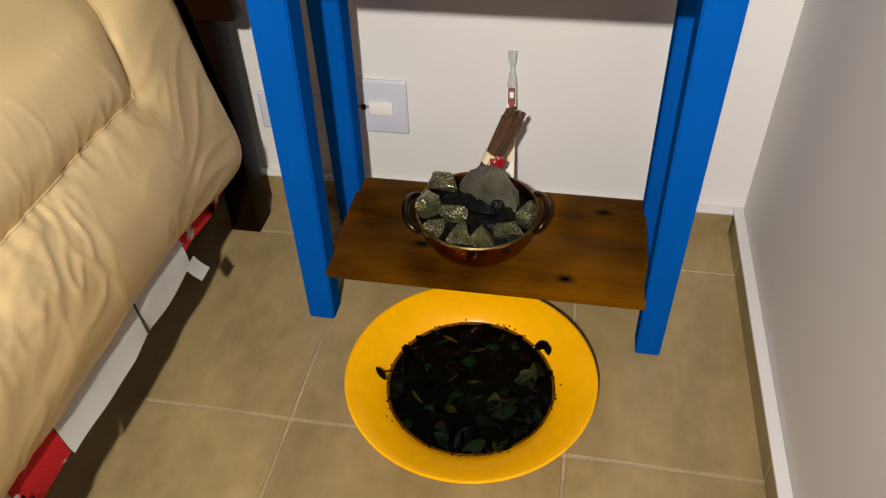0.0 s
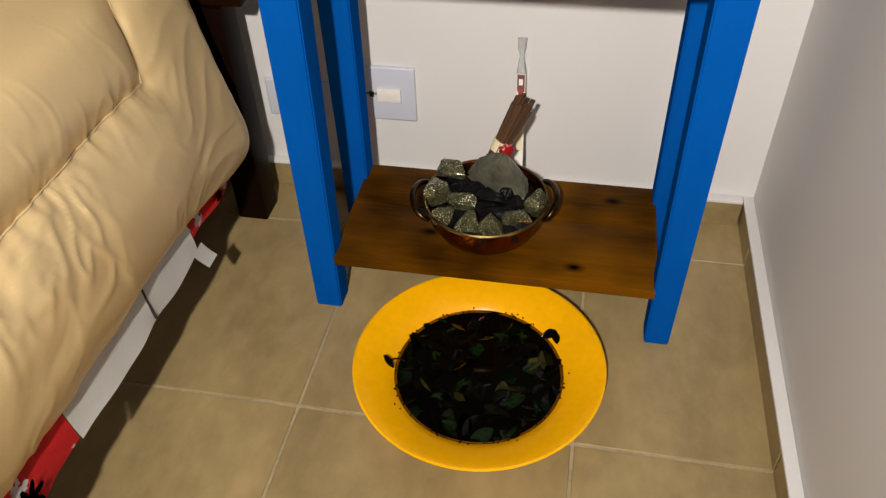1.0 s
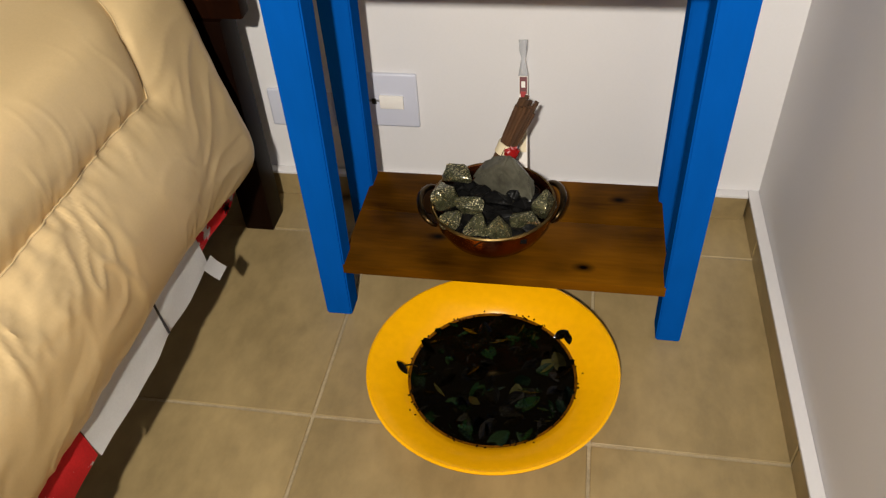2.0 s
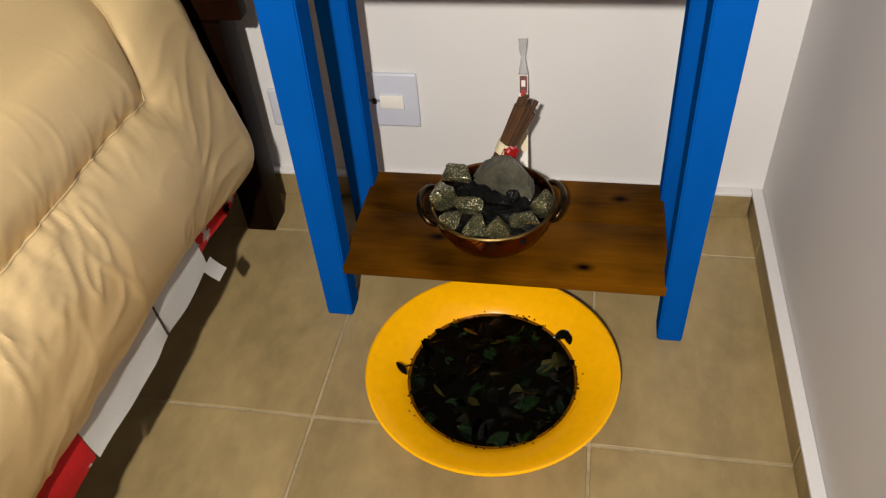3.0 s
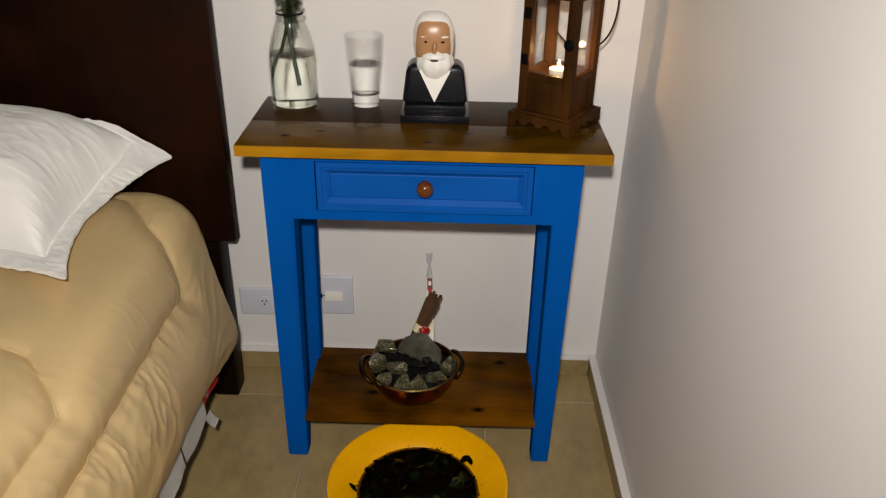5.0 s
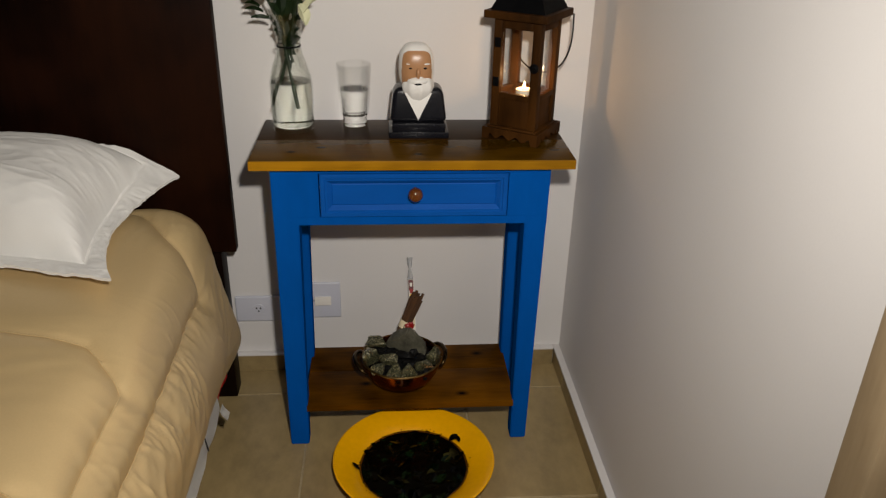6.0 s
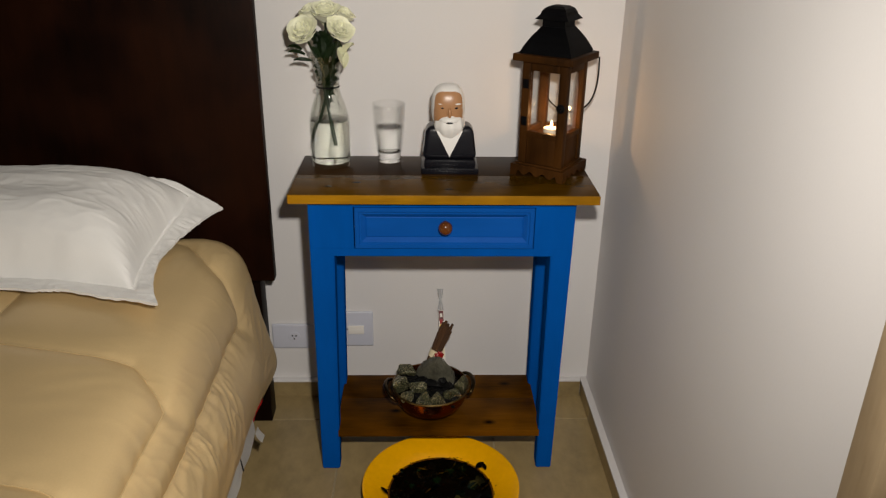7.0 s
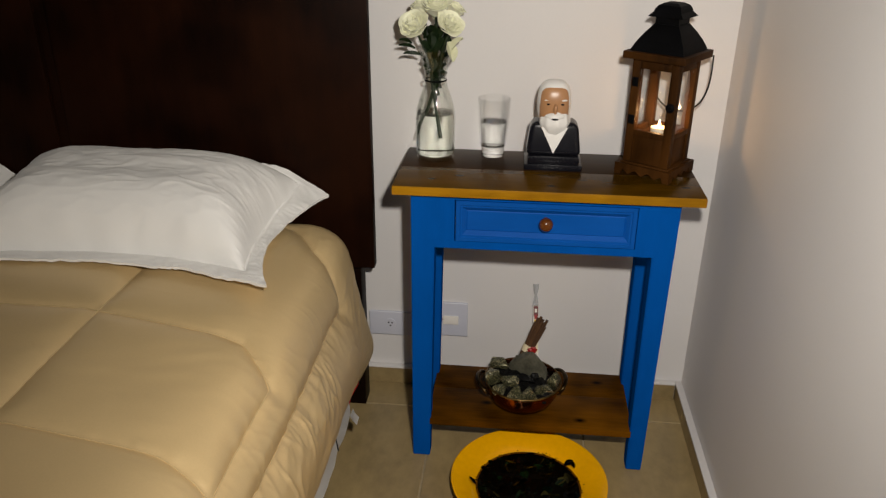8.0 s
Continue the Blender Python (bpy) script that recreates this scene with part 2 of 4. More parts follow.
part("door_handle", tube([(WX + 0.045, -2.12, 1.0), (WX - 0.01, -2.12, 1.0), (WX - 0.015, -2.0, 1.0)], 0.009, 10), plain("steel_handle", (0.6, 0.6, 0.6), 0.3, 1.0), door)

BB_H, BB_D = 0.056, 0.018
bbn = thing("baseboard", (-1.5, -0.01, 0), "beige tile baseboard with white painted top edge along the back wall", "baseboard", kind="structure")
part("white_lip", box(WL, -BB_D - 0.003, BB_H, WX - BB_D - 0.0035, -0.0005, BB_H + 0.007, 0.002), WALL, bbn, "white painted lip")
bbe = thing("baseboard", (WX - 0.01, -0.7, 0), "beige tile baseboard with white painted top edge along the side wall", "baseboard", kind="structure")
part("white_lip", box(WX - BB_D - 0.003, DOOR_Y1, BB_H, WX - 0.0005, -0.0005, BB_H + 0.007, 0.002), WALL, bbe, "white painted lip")

# ---- bed ----
HB_Y = -0.134
bed = thing("bed", (-1.7, -1.1, 0), "dark-stained wooden double bed with tall panelled headboard", "bed")
hb = box(-1.72, HB_Y, 0.462, -0.886, HB_Y + 0.035, 1.46, 0.004)
part("headboard_panel", hb, WENGE, bed)
part("headboard_panel", box(-2.54, HB_Y, 0.462, -1.755, HB_Y + 0.035, 1.46, 0.004), WENGE, bed)
part("headboard_rail", box(-1.7545, HB_Y + 0.010, 0.30, -1.7205, HB_Y + 0.05, 1.46, 0.003), WENGE, bed)
part("headboard_cap", box(-2.56, HB_Y - 0.008, 1.461, -0.866, HB_Y + 0.06, 1.50, 0.006), WENGE, bed)
for x0, x1 in ((-0.985, -0.924), (-2.49, -2.43)):
    part("leg", box(x0, -0.142, 0, x1, -0.078, 0.4615, 0.004), POST, bed)
    part("leg", box(x0 - 0.02, -2.16, 0, x1 - 0.02, -2.10, 0.30, 0.004), WENGE, bed)
for x in (-1.03, -2.42):
    part("side_rail", box(x, -2.10, 0.13, x + 0.03, -0.1425, 0.27, 0.004), WENGE, bed)
part("foot_rail", box(-2.40, -2.155, 0.13, -1.06, -2.12, 0.27, 0.004), WENGE, bed)
part("slat_base", box(-2.389, -2.09, 0.20, -1.031, -0.15, 0.225), WENGE, bed)
single("mattress", box(-2.45, -2.06, 0.272, -0.965, -0.165, 0.56, 0.05, 4), COTTON, (-1.7, -1.1, 0.272), "thick mattress under the comforter", "mattress")

BED_Y0 = -0.195
FAR = [(-1.16, 0.628), (-1.36, 0.634), (-1.7, 0.636), (-2.1, 0.634), (-2.38, 0.60), (-2.47, 0.45), (-2.50, 0.25)]
MID = [(-0.99, 0.275), (-0.96, 0.252), (-0.935, 0.247), (-0.911, 0.263), (-0.893, 0.31), (-0.891, 0.37), (-0.900, 0.42), (-0.912, 0.465), (-0.928, 0.53),
       (-0.962, 0.584), (-1.04, 0.617)] + FAR
HEAD = [(-0.985, 0.262), (-0.945, 0.236), (-0.915, 0.228), (-0.894, 0.244), (-0.890, 0.275), (-0.900, 0.32), (-0.911, 0.37), (-0.920, 0.415), (-0.926, 0.463), (-0.937, 0.535),
        (-0.960, 0.586), (-1.02, 0.618)] + FAR


def patch_head(u, v):
    return min(1.0, max(0.0, 0.6 + 1.4 * noise.noise((u * 7, v * 6, 41.0)))) * math.exp(-max(0.0, v - 0.17) / 0.03)


def comforter():
    nu, nv = 300, 460
    a, la = smooth_line(MID, nu)
    b, _ = smooth_line(HEAD, nu)
    # finer steps on the near side
    ks = np.linspace(0, 1, nu) ** 1.7 * (nu - 1)
    pick = lambda p: np.stack([np.interp(ks, np.arange(nu), p[:, k]) for k in range(2)], 1)
    a, b = pick(a), pick(b)
    U = ks / (nu - 1) * la - 0.075
    V = np.linspace(0, 1, nv) ** 1.25 * 1.885
    P = np.zeros((nv, nu, 3))
    for j, v in enumerate(V):
        w = min(1, max(0, (v - 0.04) / 0.26))
        w = w * w * (3 - 2 * w)
        c = a * w + b * (1 - w)
        e = max(0.0, 1 - v / 0.05)
        sink = 0.04 * (1 - math.sqrt(max(0, 1 - e * e)))
        cx, cz = -1.3, 0.36
        d = np.stack([cx - c[:, 0], cz - c[:, 1]], 1)
        d /= np.linalg.norm(d, axis=1)[:, None] + 1e-6
        c = c + d * sink
        P[j, :, 0], P[j, :, 1], P[j, :, 2] = c[:, 0], BED_Y0 - v, c[:, 1]
    N = np.cross(np.gradient(P, axis=0), np.gradient(P, axis=1))
    N /= np.linalg.norm(N, axis=2)[:, :, None] + 1e-9
    if N[nv // 2, nu // 2, 2] < 0:
        N = -N
    uu, vv = np.meshgrid(U, V)
    lines = []

    def seam(d, start):
        """d: distance across the seam; start: how far before the seam's beginning."""
        lines.append(np.sqrt(d ** 2 + np.clip(start, 0, None) ** 2))
    head = np.interp(uu, [0.24, 0.335, 0.42, 0.50, 0.60], [0.205, 0.18, 0.14, 0.055, 0.02])
    cross = np.interp(uu, [0.335, 0.36, 0.43, 0.80], [0.685, 0.66, 0.595, 0.525])
    cross2 = np.interp(uu, [0.335, 0.45, 0.80], [0.99, 0.945, 0.895])
    seam(uu - 0.243, 0.205 - vv)
    seam(vv - head, 0.243 - uu)
    seam(uu - 0.335, 0.685 - vv)
    for line in (cross, cross2, cross2 * 0 + 1.30):
        seam(vv - line, 0.335 - uu)
    for u in (0.768, 1.25):
        seam(uu - u, 0.05 - vv)
    near = np.clip(-0.010 * np.log(np.sum(np.exp(-np.stack(lines) / 0.010), axis=0)), 0, None)
    deep = np.interp(uu, [0.22, 0.26, 0.34, 0.55], [0.024, 0.021, 0.019, 0.013])
    for w in (0.685, 0.99, 1.30):
        deep = deep * (1 - 0.45 * np.exp(-((uu - 0.335) ** 2 + (vv - w) ** 2) / 0.05 ** 2))
    puff = deep * (1 - np.exp(-(near / 0.034) ** 1.3)) - 0.003 * np.exp(-(near / 0.008) ** 2) - 0.5 * deep
    ripple = np.zeros_like(uu)

    def ridge(x, y, z):
        return (1 - abs(noise.noise((x, y, z)))) ** 4

    def crease(x, y, z, width):
        """A sharp fold along the zero lines of a noise."""
        return max(0.0, 1 - abs(noise.noise((x, y, z))) / width) ** 1.3

    for j in range(nv):
        for i in range(nu):
            u, v = uu[j, i], vv[j, i]
            if u > 1.3:
                continue
            n1, n2 = noise.noise((u * 4, v * 5, 0.3)), noise.noise((u * 9, v * 9, 21.0))
            r = 0.005 * n1
            low = min(1.0, max(0.0, (0.25 - u) / 0.02)) * min(1.0, max(0.0, (u + 0.06) / 0.05))
            if low > 0:
                # the hanging border: folds that run down from the seam and lean towards the foot
                q = v + 0.55 * u + 0.05 * n2 + 0.03 * n1
                calm = 0.72 * min(1.0, max(0.12, (v - 0.14) / 0.22))
                patch = min(1.0, max(0.0, 0.55 + 1.6 * noise.noise((u * 5, v * 4, 11.0))))
                patch2 = min(1.0, max(0.0, 0.45 + 1.8 * noise.noise((u * 7, v * 7, 31.0))))
                r += low * (0.006 * noise.noise((u * 9 + n2, q * 8, 4.0)) * calm + calm * (0.0046 * patch * crease(u * 10 + n1, q * 12, 2.0, 0.22)
                            + 0.0044 * patch2 * crease(u * 15 - v, q * 22 - 9 * u, 5.0, 0.26) + 0.0026 * patch * crease(u * 24, q * 38 + 14 * u, 8.0, 0.34)))
            calm = 1 - max(math.exp(-((u - 0.335) ** 2 + (v - w) ** 2) / 0.05 ** 2) for w in (0.685, 0.99, 1.30))
            k = calm * math.exp(-near[j, i] / 0.022)
            if u < 0.5 and v > 0.14:
                # short puckers drawn in by the stitching
                r += k * min(1, (v - 0.14) / 0.1) * (0.0040 * noise.noise((u * 9, v * 34, 7.0)) + 0.0040 * (crease(u * 7 + n1, v * 30 + 8 * u, 3.0, 0.35) - 0.3))
            else:
                r += k * (0.0012 * noise.noise((u * 30, v * 30, 7.0)) + 0.0010 * ridge(u * 26, v * 26, 3.5))
            if 0.24 < u < 0.46:
                r += 0.0026 * crease(u * 9 + n1, v * 15 - 5 * u + n2, 8.0, 0.14) * math.exp(-(u - 0.243) / 0.07) * min(1, max(0, (v - 0.2) / 0.05))
            if v < 0.24 and u > 0.02:
                # crumpled strip along the head end
                r += 0.0038 * patch_head(u, v) * crease(u * 26 + 2 * n1, v * 9 + u * 3, 14.0, 0.30) * min(1.0, v / 0.08)
            r += 0.0018 * noise.noise((u * 12 + 2 * n1, v * 26, 9.0)) * math.exp(-((v - 0.72) / 0.12) ** 2)
            if u > 0.4:
                r += 0.0022 * crease(u * 3 + 0.6 * n1, v * 13 + 2 * u, 17.0, 0.12) * max(0.0, noise.noise((u * 3, v * 4, 19.0)))
            ripple[j, i] = r
    P = P + N * (puff + ripple)[:, :, None]

    def on(u, v):
        i, j = np.interp(u, U, np.arange(nu)), np.interp(v, V, np.arange(nv))
        i0, j0 = min(int(i), nu - 2), min(int(j), nv - 2)
        f, g = i - i0, j - j0
        p = (P[j0, i0] * (1 - f) + P[j0, i0 + 1] * f) * (1 - g) + (P[j0 + 1, i0] * (1 - f) + P[j0 + 1, i0 + 1] * f) * g
        return p + N[j0, i0] * 0.0006

    seams = [[on(0.243, v) for v in np.linspace(0.205, 1.8, 220)], [on(0.335, v) for v in np.linspace(0.685, 1.8, 150)]]
    seams += [[on(u, v) for v in np.linspace(0.1, 1.8, 160)] for u in (0.768, 1.25)]
    seams += [[on(u, np.interp(u, [0.24, 0.335, 0.42, 0.50, 0.60], [0.205, 0.18, 0.14, 0.055, 0.02])) for u in np.linspace(0.243, 0.6, 60)]]
    seams += [[on(u, np.interp(u, xs, ys)) for u in np.linspace(0.335, 1.4, 120)] for xs, ys in (([0.335, 0.36, 0.43, 0.80], [0.685, 0.66, 0.595, 0.525]), ([0.335, 0.45, 0.80], [0.99, 0.945, 0.895]), ([0.3, 1.5], [1.3, 1.3]))]
    return sheet(P), seams


comforter_thing = thing("comforter", (-1.7, -1.1, 0.24), "champagne satin quilted comforter spread over the bed", "comforter")
quilt, seam_lines = comforter()
part("quilted_cloth", quilt, SATIN, comforter_thing)
for line in seam_lines:
    part("seam_stitching", tube(line, [0.0007 + 0.0005 * (k % 2) for k in range(len(line))], 6), THREAD, comforter_thing, "pale gold seam stitching")


def pillow(xc, hx, z0, height, seed, full):
    """A flanged pillow whose rear edge rides up the headboard; full: the end (-1 or 1) that is stuffed to the corner."""
    n = 150
    top, low = np.zeros((n, n, 3)), np.zeros((n, n, 3))
    for i, a in enumerate(np.linspace(-1, 1, n)):
        for j, b in enumerate(np.linspace(-1, 1, n)):
            wav, fine = noise.noise((a * 5 + seed, b * 5, 1.0)), noise.noise((a * 14 + seed, b * 14, 3.0))
            aa = abs(a)
            front, back = -0.552 - 0.098 * aa ** 2.2 + 0.006 * wav, -0.142 - 0.012 * (1 - aa)
            s = (b + 1) / 2
            x = xc + hx * a - math.copysign(0.070, a) * aa ** 3 * max(0.0, 1 - abs(b) ** 1.8) + 0.006 * b * wav + 0.016 * max(0.0, a * b) ** 3
            y = front + (back - front) * s
            hem = z0 + 0.012 * aa ** 6 * max(0.0, -b) ** 3 + max(0.0, b) ** 1.6 * (0.027 + 0.092 * (1 - aa ** 4.6))
            p, q = min(1.0, aa / 0.85), min(1.0, b / 0.93 if b > 0 else -b / 0.74)
            body = (1 - p ** (4.2 if a * full < 0 else 7.0)) ** 0.62 * (1 - q ** 2.3) ** 0.66
            edge = max(aa, 0.86 + (q - 0.999) * 2 if q < 1 else 0.86 + 0.14 * ((abs(b) - (0.93 if b > 0 else 0.74)) / (0.07 if b > 0 else 0.26)))
            flange = min(1.0, max(0.0, (edge - 0.86) / 0.14))
            along = b if aa >= abs(b) else a
            gather = (1 - abs(noise.noise((along * 10 + 2.0 * wav + seed, flange * 1.5 + 2.5 * p + 2.5 * q, 6.0)))) ** 5
            fold = (1 - abs(noise.noise((a * 4 + 3 * b + seed, b * 7 - 3 * a, 6.0)))) ** 6
            rim = math.exp(-((1 - p) / 0.22) ** 2) if aa > abs(b) * 0.8 else math.exp(-((1 - q) / 0.25) ** 2)
            zz = hem + 0.004 + height * body + 0.006 * wav * body + 0.0012 * fine + 0.0030 * (gather - 0.4) * min(1.0, 0.3 + fold) * rim * (0.25 + 0.75 * max(0.0, a)) * (1 - flange) + 0.0018 * fold * body ** 0.5
            zz += flange * (0.004 * wav + 0.0035 * (gather - 0.5)) - 0.005 * math.exp(-((edge - 0.862) / 0.012) ** 2)
            top[i, j] = (x, y, zz)
            low[i, j] = (x, y, hem + min(0.0, zz - hem - 0.006) - 0.016 * body)
    b = sheet(top)
    sheet(low[::-1], b)
    rim = [e for e in b.edges if len(e.link_faces) == 1]
    bmesh.ops.bridge_loops(b, edges=rim)
    bmesh.ops.recalc_face_normals(b, faces=b.faces)
    return b


single("pillow", pillow(-1.455, 0.435, 0.652, 0.152, 1.0, -1), COTTON, (-1.39, -0.38, 0.64), "white cotton pillow with stitched flange lying on the comforter", "pillow", "bed pillows")
single("pillow", pillow(-2.215, 0.325, 0.652, 0.170, 7.0, 1), COTTON, (-2.15, -0.38, 0.64), "white cotton pillow beside the other pillow", "pillow", "bed pillows")


def skirt(y0, y1, drop, top=0.262, out=0.0, seed=0.0):
    n, k = max(8, int(abs(y1 - y0) / 0.008)), 9
    p = np.zeros((n, k, 3))
    for i, y in enumerate(np.linspace(y0, y1, n)):
        for j in range(k):
            f = j / (k - 1)
            w = noise.noise((y * 14, f * 1.2, seed))
            p[i, j] = (-0.917 + 0.011 * f + out + 0.007 * w * f, y, top - (drop + 0.014 + 0.012 * noise.noise((y * 7, 0, seed + 3))) * f)
    b = sheet(p)
    bmesh.ops.solidify(b, geom=b.faces[:], thickness=0.0025)
    bmesh.ops.recalc_face_normals(b, faces=b.faces)
    return b


sheet_thing = thing("bed_sheet", (-0.93, -0.9, 0.19), "red flowered bed sheet with grey-white panel hanging below the comforter", "bed sheet")
part("sheet_panel", skirt(-0.25, -0.432, 0.040, seed=2), RED, sheet_thing, "red flowered cloth panel")
part("sheet_panel", skirt(-0.433, -0.80, 0.068, out=0.003, seed=4), LINING, sheet_thing, "grey-white cloth panel")
part("sheet_panel", skirt(-0.801, -2.0, 0.066, seed=6), RED, sheet_thing, "red flowered cloth panel")
# the shade in a crease of the panel, painted as a thin black tube
part("crease_shade", tube([(-0.9140, -0.582, 0.26), (-0.9075, -0.586, 0.222), (-0.9015, -0.588, 0.186)], 0.0020, 6), INK_AND_SHADE, sheet_thing, "dark line that paints the shade of a crease")
tag = np.zeros((5, 4, 3))
for i in range(5):
    for j in range(4):
        tag[i, j] = (-0.899 + 0.012 * (i / 4) ** 2, -0.425 - 0.011 * j + 0.004 * i, 0.194 - 0.010 * i)
tb = sheet(tag)
bmesh.ops.solidify(tb, geom=tb.faces[:], thickness=0.0012)
part("care_tag", tb, COTTON, sheet_thing, "small white cloth tag")


def flower(y, z, size, parent):
    for k in range(7):
        a = 2 * math.pi * k / 7
        b = bmesh.new()
        bmesh.ops.create_circle(b, cap_ends=True, segments=8, radius=1)
        for v in b.verts:
            px, py = 0.5 * size + v.co.x * size * 0.5, v.co.y * size * 0.17
            v.co = Vector((-0.8985, y + px * math.cos(a) - py * math.sin(a), z + px * math.sin(a) + py * math.cos(a)))
        bmesh.ops.solidify(b, geom=b.faces[:], thickness=0.0015)
        part("petal_print", b, COTTON if k < 5 else INK_AND_SHADE, parent, smooth=False)


flower(-0.905, 0.215, 0.026, sheet_thing)
flower(-0.335, 0.222, 0.014, sheet_thing)
flower(-1.12, 0.215, 0.026, sheet_thing)

# ---- side table ----
TX0, TX1, TY0, TY1, TZ = -0.750, -0.116, -0.357, -0.090, 0.783
table = thing("side_table", ((TX0 + TX1) / 2, -0.22, 0), "blue painted side table with varnished wood top, drawer and low shelf", "table")


def leg(x_out, side, y_out, front, slim=0.0, lean=0.0):
    """A leg that thins slightly towards the floor on its inner faces; slim: how much narrower it is; lean: how far its foot stands in."""
    b = bmesh.new()
    vs = []
    for z, w in ((0.0, 0.047), (0.60, 0.057), (TZ - 0.002, 0.060)):
        d = w * 0.92
        w, out = w - slim, x_out + side * lean * (1 - z / TZ)
        xs, ys = sorted((out, out + side * w)), sorted((y_out, y_out + front * d))
        vs.append([b.verts.new((x, y, z)) for x, y in ((xs[0], ys[0]), (xs[1], ys[0]), (xs[1], ys[1]), (xs[0], ys[1]))])
    for p, q in zip(vs, vs[1:]):
        for k in range(4):
            b.faces.new((p[k], p[(k + 1) % 4], q[(k + 1) % 4], q[k]))
    b.faces.new(vs[0][::-1])
    b.faces.new(vs[-1])
    es = [e for e in b.edges if abs(e.verts[0].co.z - e.verts[1].co.z) > 0.1] + [e for e in b.edges if max(v.co.z for v in e.verts) < 0.01]
    bmesh.ops.recalc_face_normals(b, faces=b.faces)
    bmesh.ops.bevel(b, geom=es, offset=0.0025, segments=2, affect="EDGES")
    return b


for x, s, slim, lean in ((TX0, 1, 0.0, 0.0), (TX1, -1, 0.006, 0.008)):
    part("leg", leg(x, s, TY0, 1, slim, lean), BLUE, table)
    part("leg", leg(x, s, TY1, -1, slim, lean), BLUE, table)
# front apron with the drawer's opening
AX0, AX1, AZ0 = TX0 + 0.0605, TX1 - 0.0545, 0.641
DX0, DX1, DZ0, DZ1 = -0.641, -0.214, 0.662, 0.766
part("apron_rail", box(TX0 + 0.0015, TY0 - 0.0004, AZ0, TX1 - 0.0015, TY0 + 0.03, DZ0 - 0.0015), BLUE, table)
part("apron_rail", box(TX0 + 0.0015, TY0 - 0.0004, DZ1 + 0.0015, TX1 - 0.0015, TY0 + 0.03, TZ - 0.002), BLUE, table)
part("apron_stile", box(TX0 + 0.0015, TY0 - 0.0004, DZ0 - 0.0013, DX0 - 0.003, TY0 + 0.03, DZ1 + 0.0013), BLUE, table)
part("apron_stile", box(DX1 + 0.002, TY0 - 0.0004, DZ0 - 0.0013, TX1 - 0.0015, TY0 + 0.03, DZ1 + 0.0013), BLUE, table)
part("back_apron", box(AX0, TY1 - 0.025, AZ0, AX1, TY1 - 0.003, TZ - 0.002), BLUE, table)
for x in (TX0 + 0.004, TX1 - 0.026):
    part("side_apron", box(x, TY0 + 0.056, AZ0, x + 0.022, TY1 - 0.056, TZ - 0.002, 0.001), BLUE, table)


def drawer_front():
    """A front with a flat rim, a sloping moulding and a sunk panel."""
    b = bmesh.new()
    y = TY0 - 0.004
    loops = []
    for inset, dy in ((0, 0.02), (0, 0.0015), (0.0015, 0), (0.010, 0), (0.012, 0.0025), (0.016, 0.0025), (0.026, 0.011), (0.028, 0.0095), (0.031, 0.0095)):
        loops.append([b.verts.new((x, y + dy, z)) for x, z in ((DX0 + inset, DZ0 + inset), (DX1 - inset, DZ0 + inset), (DX1 - inset, DZ1 - inset), (DX0 + inset, DZ1 - inset))])
    for p, q in zip(loops, loops[1:]):
        for k in range(4):
            b.faces.new((p[k], p[(k + 1) % 4], q[(k + 1) % 4], q[k]))
    b.faces.new(loops[-1])
    b.faces.new(loops[0][::-1])
    bmesh.ops.recalc_face_normals(b, faces=b.faces)
    return b


drawer = part("drawer", drawer_front(), BLUE_GLOSS, table, "closed blue drawer with moulded front", smooth=False)
kb = lathe([(0, 0), (0.009, 0), (0.0085, 0.006), (0.008, 0.011), (0.0125, 0.015), (0.0165, 0.022), (0.0165, 0.029), (0.0125, 0.036), (0.006, 0.0395), (0, 0.040)], (0, 0, 0), 32)
bmesh.ops.rotate(kb, verts=kb.verts, cent=(0, 0, 0), matrix=Matrix.Rotation(radians(90), 3, "X"))
bmesh.ops.translate(kb, verts=kb.verts, vec=(-0.426, TY0 + 0.006, 0.722))
part("drawer_knob", kb, KNOB, drawer, "round turned wooden knob")
# top: two boards, the rear one darker, with a pale front edge
part("top_board", box(-0.791, -0.378, TZ, -0.067, -0.2355, TZ + 0.022, 0.002), OAK, table, "varnished honey-brown top board")
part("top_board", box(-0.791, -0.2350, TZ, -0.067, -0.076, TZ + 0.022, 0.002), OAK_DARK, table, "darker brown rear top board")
part("edge_band", box(-0.7912, -0.3815, TZ - 0.0003, -0.0668, -0.3775, TZ + 0.0215, 0.0015), EDGE, table, "yellowish front edge of the top")
part("shelf_board", box(-0.708, -0.3565, 0.106, -0.159, -0.205, 0.126, 0.0025), SHELF, table, "stained brown shelf board")
part("shelf_board", box(-0.708, -0.2045, 0.106, -0.159, -0.086, 0.126, 0.0025), SHELF, table, "stained brown shelf board")

# ---- yellow dish ----
DISH = (-0.431, -0.493, 0.0)
dish = single("dish", lathe([(0, 0.006), (0.10, 0.006), (0.105, 0.0), (0.112, 0.0), (0.116, 0.007), (0.145, 0.024), (0.194, 0.057), (0.1995, 0.063), (0.2005, 0.066),
                             (0.197, 0.0675), (0.190, 0.0655), (0.150, 0.046), (0.136, 0.036), (0.122, 0.020), (0.10, 0.012), (0, 0.011)], DISH, 96),
              YELLOW, DISH, "large round yellow glazed dish on the tile floor", "dish")

